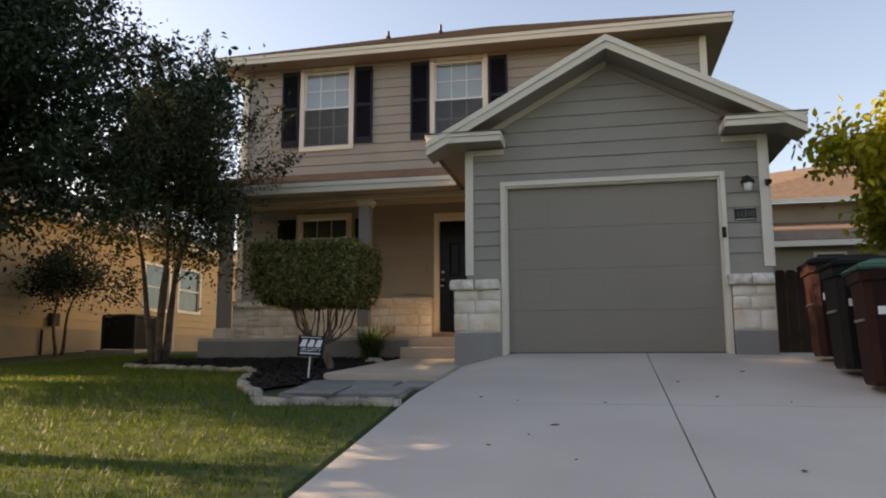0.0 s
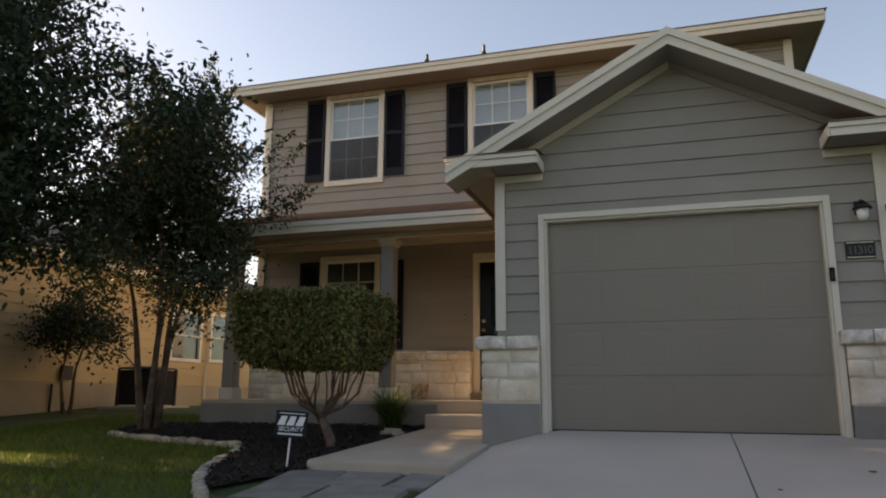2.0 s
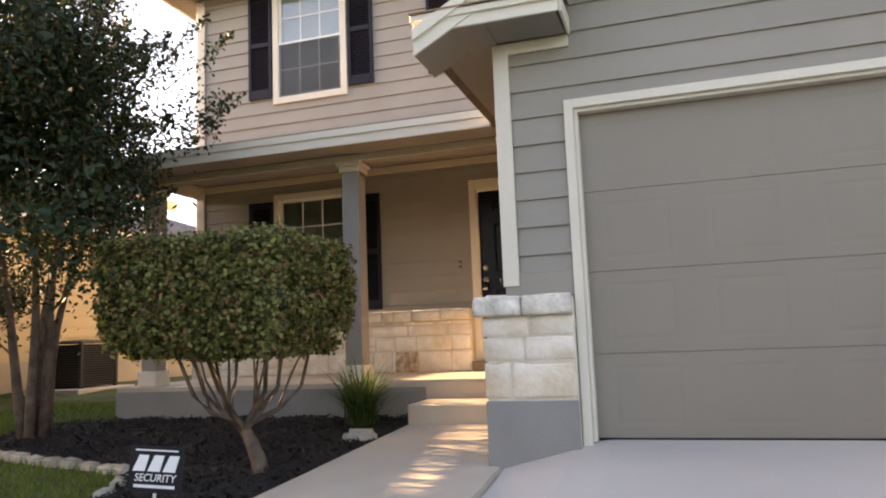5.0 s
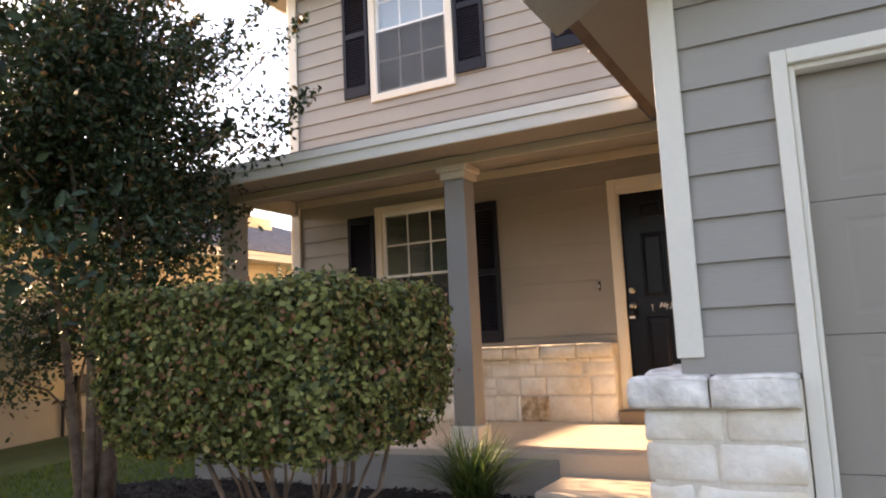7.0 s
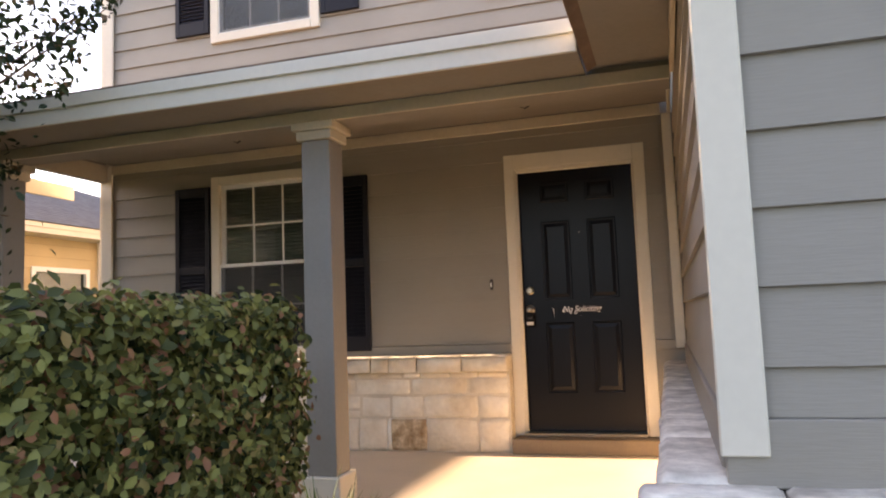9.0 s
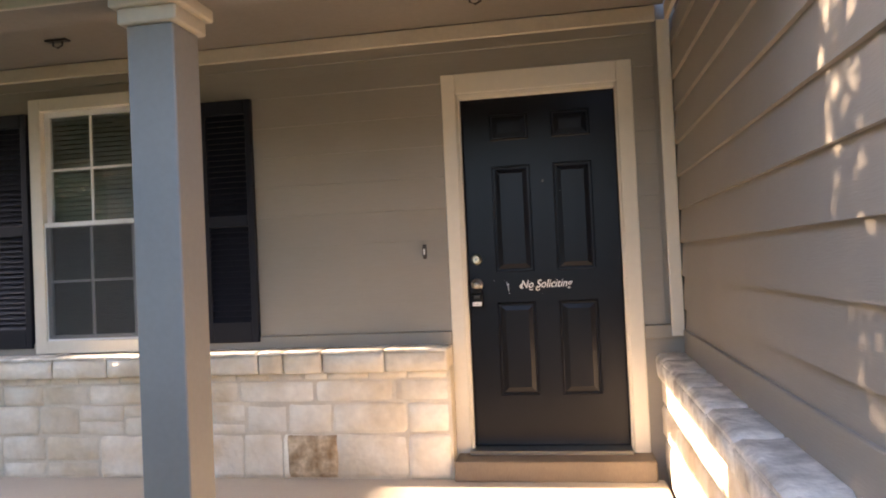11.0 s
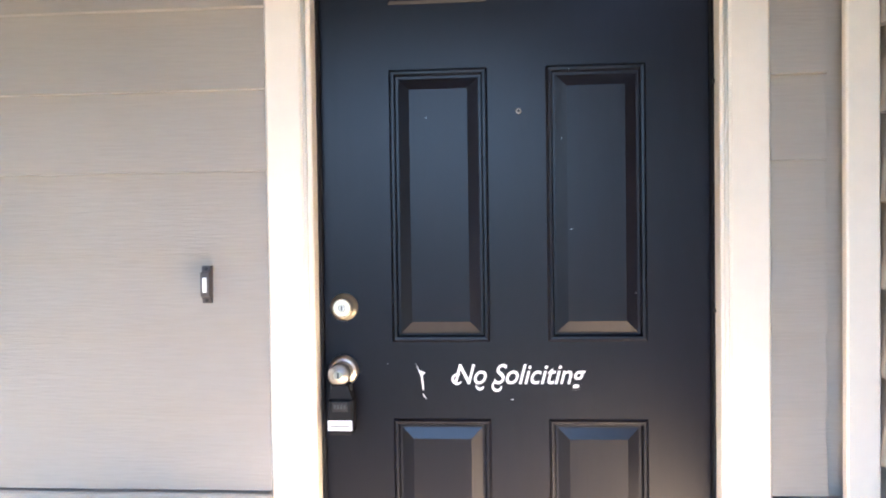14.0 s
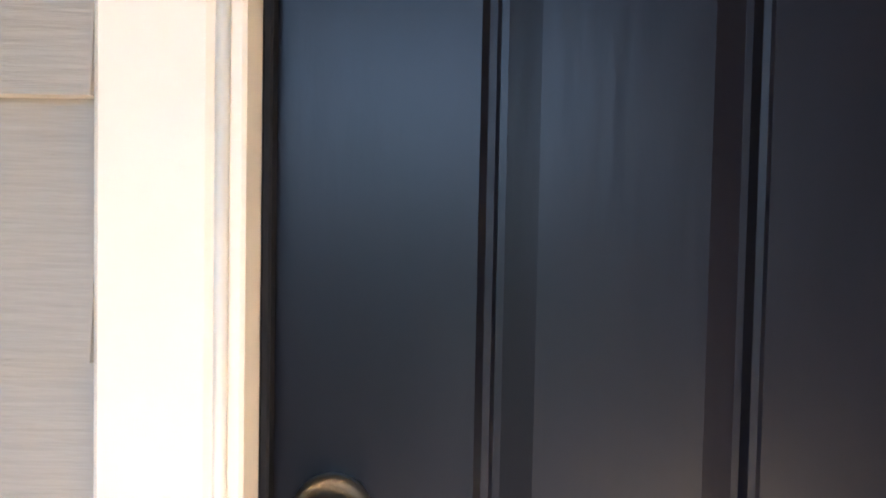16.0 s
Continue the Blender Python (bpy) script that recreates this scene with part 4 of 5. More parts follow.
prism(bm, [(-2.905, YD - 0.001, 3.116), (-2.897, YD - 0.001, 3.100), (-2.882, YD - 0.001, 3.094), (-2.889, YD - 0.001, 3.088), (-2.886, YD - 0.001, 3.055), (-2.889, YD - 0.001, 3.052), (-2.893, YD - 0.001, 3.085)], (0, 0.0008, 0))
prism(bm, [(-2.890, YD - 0.001, 3.046), (-2.882, YD - 0.001, 3.036), (-2.880, YD - 0.001, 3.031), (-2.888, YD - 0.001, 3.040)], (0, 0.0008, 0))
part("scratch", bm, DECAL, door, "pale scratch in the paint")
rs = random.Random(5)
for k in range(7):
    x, z, L = rs.uniform(-2.98, -2.30), rs.uniform(2.9, 3.9), rs.uniform(0.001, 0.0032)
    a = rs.choice((0, 90, 80))
    ob = raw("paint_chip", [(-L, 0, -0.0005), (L, 0, -0.0004), (L * 0.9, 0, 0.0005), (-L, 0, 0.0004), (-L, 0.0006, 0), (L, 0.0006, 0)], [(0, 1, 2, 3), (0, 4, 5, 1), (3, 2, 5, 4)], DECAL, door)
    ob.matrix_local = pose(x, YD - 0.0065, z, 0, a, 0)
lb = thing("key_lockbox", "black key lockbox hanging from the door knob", "lockbox", at=(-3.074, YD - 0.05, 2.962))
bm = bx(-0.03, 0.03, -0.022, 0.022, 0.0, 0.085, bevel=0.006)
prism(bm, [(-0.028, -0.02, 0.085), (0.028, -0.02, 0.085), (0.018, -0.018, 0.115), (-0.018, -0.018, 0.115)], (0, 0.04, 0))
part("body", bm, CAN_BLK, lb)
part("shackle", tube(bmesh.new(), [(-0.022, 0.0, 0.10), (-0.022, 0.0, 0.115), (-0.012, 0.004, 0.130), (0.012, 0.004, 0.130), (0.022, 0.0, 0.115), (0.022, 0.0, 0.10)], [0.0035] * 6, 8), DARKMETAL, lb, "black steel shackle")
part("sticker", bx(-0.028, 0.028, -0.0235, -0.0222, 0.012, 0.035), DECAL, lb, "white paper label")
part("print_bar", bx(-0.024, 0.024, -0.0242, -0.0236, 0.021, 0.0235), DARKMETAL, lb)
dial = part("dial_window", bx(-0.018, 0.018, -0.0235, -0.0222, 0.055, 0.078, bevel=0.0005), DARKMETAL, lb, "row of number dials")
for i in range(4):
    part("dial", bx(-0.0145 + i * 0.0078, -0.0095 + i * 0.0078, -0.0246, -0.0236, 0.062, 0.072), ACMETAL, dial)
bell = thing("doorbell", "black doorbell with a white push button", "doorbell", at=(-3.378, YH - 0.02, 3.314))
part("plate", prism(bmesh.new(), [(-0.010, 0.004, -0.043), (-0.010, -0.010, -0.043), (-0.010, -0.013, -0.030), (-0.010, -0.022, -0.026), (-0.010, -0.022, 0.026), (-0.010, -0.013, 0.030), (-0.010, -0.010, 0.043), (-0.010, 0.004, 0.043)], (0.020, 0, 0)), BELL, bell)
part("button", bx(-0.005, 0.005, -0.0245, -0.0222, -0.0175, 0.0165, bevel=0.001), DECAL, bell, "white push button")
for z in (-0.0365, 0.0365):
    part("screw", lathe(bmesh.new(), [(0.004, 0.0), (0.004, 0.001), (0.003, 0.0015)], pose(0, -0.0115, z, 90), 10), DARKMETAL, bell)

# ---- garage door ----
gd_trim = thing("garage_door_trim", "cream painted garage door casing", "trim", "structure")
for a, b, c, d in ((GD[0], GD[0] + TG, 1.66, GD[3]), (GD[1] - TG, GD[1], 1.69, GD[3]), (GD[0] + TG, GD[1] - TG, GD[3] - TG, GD[3])):
    part("casing", bx(a, b, YG - 0.05, YG - 0.0, c, d, bevel=0.004), TRIM, gd_trim)
for a, b, c, d in ((GD[0] + TG, GD[0] + TG + 0.024, 1.70, GD[3] - TG), (GD[1] - TG - 0.024, GD[1] - TG, 1.70, GD[3] - TG), (GD[0] + TG + 0.024, GD[1] - TG - 0.024, GD[3] - TG - 0.024, GD[3] - TG)):
    part("door_stop", bx(a, b, YG - 0.02, YG + 0.10, c, d, bevel=0.004), TRIM, gd_trim)
garage_door = thing("garage_door", "taupe sectional steel garage door, closed", "garage door", "structure")
gx0, gx1, gz0, gz1 = GD[0] + TG + 0.025, GD[1] - TG - 0.025, 1.715, GD[3] - TG - 0.025
h = (gz1 - gz0) / 4
YS = YG + 0.06
for k in range(4):
    c, d = gz0 + k * h + 0.0016, gz0 + (k + 1) * h - 0.0016
    w = (gx1 - gx0) / 4
    cells = [(gx0 + w * i + 0.115, gx0 + w * (i + 1) - 0.115, c + 0.075, d - 0.075) for i in range(4)]
    sec = holed("section", lambda u, dd, z: (u, YS - dd, z), gx0, gx1, c, d, -0.04, 0.0, cells, GDOOR, garage_door)
    for a, b, e, f in cells:
        bm = bmesh.new()
        rings = [[bm.verts.new((u, YS - dep, z)) for u, z in ((a + o, e + o), (b - o, e + o), (b - o, f - o), (a + o, f - o))] for o, dep in ((0, 0), (0.012, -0.0013), (0.022, -0.0013), (0.045, 0.0))]
        for p, q in zip(rings, rings[1:]):
            for i in range(4):
                bm.faces.new((p[i], p[(i + 1) % 4], q[(i + 1) % 4], q[i]))
        bm.faces.new(rings[-1])
        part("embossed_panel", bm, GDOOR, sec)
part("bottom_seal", bx(gx0, gx1, YS - 0.005, YS + 0.03, 1.69, 1.717), CAN_BLK, garage_door, "black rubber seal")
keypad = thing("garage_keypad", "small black garage keypad on the casing", "keypad", at=(GD[1] - 0.045, YG - 0.05, 3.17))
part("body", bx(-0.024, 0.024, -0.022, -0.0005, -0.065, 0.065, bevel=0.006), CAN_BLK, keypad)
part("cover", bx(-0.021, 0.021, -0.028, -0.0222, -0.055, 0.03, bevel=0.003), DARKMETAL, keypad)
plaque = thing("house_number_plaque", "dark plaque with the house number 11310", "number plaque", at=(1.57, YG - 0.022, 3.395))
part("plate", bx(-0.125, 0.125, -0.016, -0.0, -0.085, 0.085, bevel=0.004), DARKMETAL, plaque)
part("rim", bx(-0.115, 0.115, -0.019, -0.0162, 0.066, 0.073), BRASS, plaque)
part("rim", bx(-0.115, 0.115, -0.019, -0.0162, -0.073, -0.066), BRASS, plaque)
for x, d in ((-0.083, "1"), (-0.042, "1"), (0.0, "3"), (0.042, "1"), (0.083, "0")):
    lettering("digit", d, 0.105, pose(x, -0.018, -0.038, 90), METAL_DULL, plaque, 0, 0.001, 0.002, "raised pewter digit")
lamp = thing("wall_lantern", "black wall lantern with white glass", "wall lamp", at=(1.60, YG - 0.022, 3.74))
part("backplate", bx(-0.045, 0.045, -0.018, -0.0, -0.01, 0.12, bevel=0.006), DARKMETAL, lamp)
part("arm", tube(bmesh.new(), [(0, -0.01, 0.08), (0, -0.06, 0.115), (0, -0.11, 0.10)], [0.011] * 3, 8), DARKMETAL, lamp)
part("cap", lathe(bmesh.new(), [(0.085, 0.0), (0.07, 0.03), (0.035, 0.065), (0.012, 0.085)], pose(0, -0.11, 0.02), 16), DARKMETAL, lamp, "", True)
part("glass", lathe(bmesh.new(), [(0.030, -0.10), (0.045, -0.08), (0.055, -0.0)], pose(0, -0.11, 0.02), 16), FROST, lamp, "white glass shade", True)
flood = thing("corner_security_light", "small dark security light on the corner board", "security light", at=(1.835, YG - 0.046, 3.78))
part("mount", bx(-0.025, 0.025, -0.02, -0.0, -0.03, 0.03, bevel=0.005), DARKMETAL, flood)
part("head", lathe(bmesh.new(), [(0.022, 0), (0.034, 0.05), (0.034, 0.065)], pose(0.0, -0.018, 0.01, 115, 0, 15), 14), DARKMETAL, flood)
part("sensor", lathe(bmesh.new(), [(0.02, 0), (0.024, 0.02), (0.012, 0.04)], pose(0.0, -0.018, -0.025, 140, 0, 0), 14), DARKMETAL, flood)

# ---- porch columns ----
def column(x, y):
    ob = thing("porch_column", "taupe square porch column with a cream cap and base", "column", group="porch columns", at=(x, y, PZ))
    part("shaft", bx(-0.095, 0.095, -0.095, 0.095, 0.17, 2.19, bevel=0.005), COLUMN, ob)
    part("base", bx(-0.125, 0.125, -0.125, 0.125, 0.0, 0.17, bevel=0.008), TRIM, ob)
    part("cap", bx(-0.118, 0.118, -0.118, 0.118, 2.1905, 2.25, bevel=0.006), TRIM_WARM, ob)
    part("cap_top", bx(-0.14, 0.14, -0.14, 0.14, 2.2505, 2.303, bevel=0.006), TRIM_WARM, ob)


column(-4.015, 12.14)
column(-6.56, 12.15)

# ---- plants ----
def tree(name, label, base, stems, crown, n_clumps, per, leaf, size, material, seed, bark=None, lean=0.5, spread=0.3, trunk_r=0.05, flat=1.0, ratio=0.5, sprays=0):
    """Several tapered stems, limbs to the leaf clumps, and a crown of many small leaves in uneven clumps."""
    r = random.Random(seed)
    q = np.random.RandomState(seed)
    bx_, by_, bz_ = base
    ob = thing(name, label, "tree", at=base)
    cx, cy, cz, rx, ry, rz = crown
    centres = []
    while len(centres) < n_clumps:
        p = q.normal(size=3)
        p = p / np.linalg.norm(p) * (q.uniform() ** 0.42)
        w = 0.76 + 0.62 * noise.noise(Vector((p[0] * 2.1 + seed, p[1] * 2.1, p[2] * 1.3)))
        if p[2] < -0.55 and q.uniform() < 0.5:
            continue
        centres.append((cx - bx_ + p[0] * rx * w * (1.0 - 0.35 * max(0, p[2])), cy - by_ + p[1] * ry * w * (1.0 - 0.35 * max(0, p[2])), cz - bz_ + p[2] * rz * w))
    tops = []
    for s in range(stems):
        a = 2 * math.pi * s / max(1, stems) + r.uniform(-0.4, 0.4)
        d = (0.075 if stems > 1 else 0.0)
        p0 = Vector((d * math.cos(a), d * math.sin(a), -0.05))
        k = lean * r.uniform(0.6, 1.2) if stems > 1 else 0.08
        hgt = (cz - bz_) * r.uniform(0.85, 1.1)
        pts = [p0 + Vector((math.cos(a) * k * (t ** 1.3) + 0.03 * math.sin(7 * t + s), math.sin(a) * k * (t ** 1.3) + 0.03 * math.cos(6 * t + s), t * hgt)) for t in (0, 0.15, 0.3, 0.45, 0.6, 0.8, 1.0)]
        pts = [p + Vector(((cx - bx_) * (i / 6) ** 2, (cy - by_) * (i / 6) ** 2, 0)) for i, p in enumerate(pts)]
        part("trunk", tube(bmesh.new(), pts, [trunk_r * (1.15 - 0.8 * i / 6) for i in range(7)], 8), bark or BARK, ob, "", True)
        tops.append(pts)
    for c in centres[: int(n_clumps * 0.2)]:
        c = Vector(c)
        pts = min(tops, key=lambda t: min((p - c).length for p in t[3:]))
        s = min(pts[2:], key=lambda p: (p - c).length + max(0, p.z - c.z + 0.3) * 2)
        m = s.lerp(c, 0.5) + Vector((r.uniform(-0.1, 0.1), r.uniform(-0.1, 0.1), 0.05))
        part("limb", tube(bmesh.new(), [s, m, c], [trunk_r * 0.34, trunk_r * 0.22, trunk_r * 0.08], 5), bark or BARK, ob, "", True)
    c = np.array(centres)
    rad = spread * q.uniform(0.6, 1.3, n_clumps)
    pts = np.repeat(c, per, 0) + q.normal(size=(n_clumps * per, 3)) * np.repeat(rad, per)[:, None] * np.array([1, 1, 0.8 * flat])
    # leafy shoots that stand out of the crown's outline
    for i in range(sprays):
        p = q.normal(size=3)
        p[2] = abs(p[2]) * 1.1 - 0.25
        p /= np.linalg.norm(p)
        w = 0.76 + 0.62 * noise.noise(Vector((p[0] * 2.1 + seed, p[1] * 2.1, p[2] * 1.3)))
        k = w * (1.0 - 0.35 * max(0, p[2]))
        a = Vector((cx - bx_ + p[0] * rx * k * 0.85, cy - by_ + p[1] * ry * k * 0.85, cz - bz_ + p[2] * rz * w * 0.85))
        d = Vector((p[0] * 0.8, p[1] * 0.8, 0.55 + p[2] * 0.5)).normalized() * q.uniform(0.45, 0.95)
        b = a + d
        part("limb", tube(bmesh.new(), [a, a.lerp(b, 0.6), b], [0.008, 0.005, 0.002], 4), bark or BARK, ob, "", True)
        m = 150
        t = q.uniform(0, 1, m)
        pts = np.vstack([pts, np.array(a)[None] + t[:, None] * np.array(d)[None] + q.normal(size=(m, 3)) * (0.13 * (1.08 - t))[:, None]])
    nrm = pts - np.array([cx - bx_, cy - by_, cz - bz_])
    nrm /= np.linalg.norm(nrm, axis=1)[:, None] + 1e-6
    tagged(leaf_mesh("crown", pts, nrm * 0.5 + np.array([0, 0, 0.4]), size, material, ob, ratio, "", seed), kind="stuff")
    return ob


tree("crape_myrtle", "multi-stemmed crape myrtle with dark green leaves in the bed", (-6.95, 10.9, lawn_z(10.9)), 5, (-6.9, 10.85, 4.6, 1.7, 1.5, 2.1), 310, 160, "leaf", 0.060, LEAF_MYRTLE, 3, lean=0.5, flat=1.7, spread=0.15, trunk_r=0.048, sprays=80)
tree("shade_tree", "large dark green shade tree on the lawn", (-9.3, 8.1, lawn_z(8.1)), 1, (-8.7, 7.95, 5.15, 4.1, 2.45, 3.6), 640, 190, "leaf", 0.085, LEAF_BIG, 5, spread=0.22, trunk_r=0.2, ratio=0.45, sprays=80)
# the next two stand out of view, added to block sun from driveway and lawn
tree("shade_tree", "tall unseen dark green tree added to shade the driveway", (-10.2, 5.2, lawn_z(5.2)), 1, (-9.6, 5.2, 5.75, 2.9, 2.5, 2.5), 560, 160, "leaf", 0.10, LEAF_BIG, 25, spread=0.28, trunk_r=0.17, ratio=0.45)
tree("shade_tree", "low unseen dark green tree added to shade the near lawn", (-12.2, 1.2, lawn_z(1.2)), 1, (-12.0, 1.3, 4.5, 3.1, 3.6, 3.3), 800, 150, "leaf", 0.10, LEAF_BIG, 15, spread=0.34, trunk_r=0.2, ratio=0.45)
tree("small_tree", "young slender tree beside the neighbouring house", (-10.9, 13.5, lawn_z(13.5)), 2, (-10.7, 13.4, 3.35, 0.95, 0.9, 0.75), 60, 90, "leaf", 0.075, LEAF_MYRTLE, 8, lean=0.2, spread=0.2, trunk_r=0.035)
tree("sunlit_tree", "yellow-green leafy tree beside the fence", (5.0, 10.5, 1.66), 1, (4.55, 10.4, 4.1, 1.85, 1.3, 1.75), 460, 170, "leaf", 0.12, LEAF_SUN, 12, spread=0.17, trunk_r=0.09)

# clipped box-shaped bush on bare stems
def clipped_bush(x0, x1, y0, y1, z0, z1, base):
    ob = thing("clipped_bush", "box-clipped bush with green and bronze leaves on bare stems", "bush", at=base)
    q = np.random.RandomState(21)
    n = 11500
    p = q.uniform(-1, 1, (n, 3))
    # most sprigs sit near the faces of the rounded box
    k = q.randint(0, 3, n)
    side = np.sign(q.uniform(-1, 1, n))
    keep = q.uniform(size=n) < 0.88
    for i in range(3):
        m = keep & (k == i)
        p[m, i] = side[m] * (1 - 0.11 * q.exponential(1.0, m.sum()))
    nrm = np.sign(p) * np.abs(p) ** 6
    p = p / np.maximum((np.abs(p) ** 14).sum(1) ** (1 / 14), 1.0)[:, None]
    low = np.clip(-p[:, 2] - 0.25, 0, 1)
    wob = np.array([noise.noise(Vector((a * 2.1, b * 2.1, c * 2.1))) + 0.6 * noise.noise(Vector((a * 6.0, b * 6.0, c * 5.0))) for a, b, c in p])
    f = 1 - 0.26 * low ** 1.5 + 0.07 * wob
    h = np.array([(x1 - x0) / 2, (y1 - y0) / 2, (z1 - z0) / 2])
    c = np.array([(x0 + x1) / 2, (y0 + y1) / 2, (z0 + z1) / 2]) - np.array(base)
    pts = c + p * h * np.stack([f, f, 1 + np.where(p[:, 2] < 0, 0.22, 0.03) * wob], 1)
    gap = ((p[:, 2] < -0.55) & (wob > 0.2)) | (wob > 0.62)
    pts, nrm = pts[~gap], nrm[~gap]
    # each sprig is a rosette of leaves of one size
    pts, nrm = np.repeat(pts, 5, 0), np.repeat(nrm, 5, 0)
    pts += q.normal(size=pts.shape) * 0.021
    tagged(leaf_mesh("foliage", pts, nrm * 1.3 + np.array([0, 0, 0.3]), 0.037, LEAF_BUSH, ob, 0.6, "small green and bronze leaves", 22), kind="stuff")
    r = random.Random(4)
    j = lambda k: Vector((r.uniform(-k, k), r.uniform(-k, k), r.uniform(-k, k) * 0.5))
    hz = z0 - base[2] + 0.25
    # one leaning trunk forks low into curved branches
    fork = Vector((-0.13, 0.03, 0.27))
    part("trunk", tube(bmesh.new(), [(0.02, 0, -0.05), (0.0, 0.0, 0.06), (-0.06, 0.015, 0.17), fork + Vector((-0.015, 0, 0.03))], [0.066, 0.055, 0.05, 0.034], 9), BARK, ob, "", True)
    for s in range(10):
        a = 2 * math.pi * s / 10 + r.uniform(-0.25, 0.25)
        e = r.uniform(0.35, 0.66)
        ca, sa = math.cos(a), math.sin(a) * 0.8
        pts = [fork + Vector((0, 0, -0.04)), fork + Vector((0.05 * ca, 0.05 * sa, 0.04)), fork + Vector((e * 0.42 * ca, e * 0.42 * sa, 0.13)) + j(0.035), fork + Vector((e * 0.72 * ca, e * 0.72 * sa, 0.26)) + j(0.045),
               fork + Vector((e * 0.9 * ca, e * 0.9 * sa, hz - 0.42)) + j(0.05), fork + Vector((e * 1.02 * ca, e * 1.02 * sa, hz - 0.1))]
        part("stem", tube(bmesh.new(), pts, [0.03, 0.024, 0.018, 0.015, 0.012, 0.008], 7), BARK, ob, "", True)
        b = pts[3] + Vector((r.uniform(-0.16, 0.16), r.uniform(-0.16, 0.16), 0.34))
        part("twig", tube(bmesh.new(), [pts[2], pts[2].lerp(b, 0.5) + j(0.03), b], [0.011, 0.009, 0.005], 5), BARK, ob, "", True)


clipped_bush(-4.59, -3.17, 9.08, 10.28, 2.34, 3.125, (-3.72, 9.76, lawn_z(9.76) + 0.06))


def strap_clump(x, y, z, seed=2, n=150, h=0.46):
    ob = thing("strap_leaf_plant", "clump of arching green strap leaves in the mulch", "plant", at=(x, y, z))
    r = random.Random(seed)
    vs, fs = [], []
    for i in range(n):
        a, L, w = r.uniform(0, 2 * math.pi), h * r.uniform(0.75, 1.35), r.uniform(0.005, 0.009)
        out = r.uniform(0.3, 1.1)
        p0 = (r.gauss(0, 0.05), r.gauss(0, 0.05))
        for k in range(6):
            t = k / 5
            R, Z = out * L * t ** 1.4 * 0.9, L * (t - out * 0.55 * t * t)
            ww = w * (1 - t ** 2) + 0.0008
            cxp, cyp = p0[0] + math.cos(a) * R, p0[1] + math.sin(a) * R
            vs += [(cxp - math.sin(a) * ww, cyp + math.cos(a) * ww, Z), (cxp + math.sin(a) * ww, cyp - math.cos(a) * ww, Z)]
            if k:
                b = len(vs) - 4
                fs.append((b, b + 1, b + 3, b + 2))
    tagged(raw("leaves", vs, fs, LEAF_STRAP, ob), kind="stuff")


strap_clump(-3.70, 11.5, lawn_z(11.5) + 0.05, n=320, h=0.60)

# ---- planting bed, border stones, flagstones ----
bed_pts = [(-7.3, 10.6), (-6.2, 10.1), (-5.2, 9.9), (-4.75, 9.7), (-4.42, 9.0), (-4.3, 8.6), (-4.0, 7.9), (-3.55, 7.35), (-3.2, 8.33), (-3.27, 9.5), (-3.22, 11.38), (-3.22, PY - 0.02), (-6.9, PY - 0.02), (-7.6, 11.6)]
bm = bmesh.new()
bm.faces.new([bm.verts.new((x, y, lawn_z(y) + 0.035)) for x, y in bed_pts])
bmesh.ops.triangulate(bm, faces=list(bm.faces))
bed = part("mulch_bed", bm, MULCH)
tagged(bed, "dark shredded mulch bed round the tree and bush", "mulch", kind="structure")
bm = bmesh.new()
bm.faces.new([bm.verts.new((x, y, lawn_z(y) + 0.012)) for x, y in ((-4.05, 7.95), (-3.3, 6.92), (-2.0, 6.92), (-1.99, 8.33), (-3.24, 8.33), (-3.4, 8.5))])
soil = part("bare_soil", bm, SOIL)
tagged(soil, "bare brown soil in front of the walkway", "soil", kind="structure")


def inside(x, y, poly):
    c = False
    for (ax, ay), (bx2, by2) in zip(poly, poly[1:] + poly[:1]):
        if (ay > y) != (by2 > y) and x < (bx2 - ax) * (y - ay) / (by2 - ay) + ax:
            c = not c
    return c


r = random.Random(11)
vs, fs = [], []
while len(vs) < 5 * 9000:
    x, y = r.uniform(-7.6, -3.2), r.uniform(7.3, 12)
    if not inside(x, y, bed_pts):
        continue
    a, t, L, w = r.uniform(0, 6.28), r.uniform(-0.5, 0.7), r.uniform(0.02, 0.065), r.uniform(0.004, 0.011)
    z = lawn_z(y) + 0.035 + r.uniform(0, 0.02) + 0.025 * noise.noise(Vector((x * 3, y * 3, 0)))
    d, s = Vector((math.cos(a) * math.cos(t), math.sin(a) * math.cos(t), math.sin(t))) * L, Vector((-math.sin(a), math.cos(a), 0)) * w
    c, k = Vector((x, y, z)), len(vs)
    vs += [c - d - s, c - d + s, c + d + s, c + d - s, c + Vector((0, 0, w * 1.2))]
    fs += [(k, k + 1, k + 4), (k + 1, k + 2, k + 4), (k + 2, k + 3, k + 4), (k + 3, k, k + 4)]
tagged(raw("mulch_chips", vs, fs, MULCH), "loose dark mulch chips", "mulch", kind="stuff")

ROCK = mat("pale_border_limestone", (0.46, 0.42, 0.35), 0.9, 0.25, 5.0, 35, 0.6, rand=0.15)


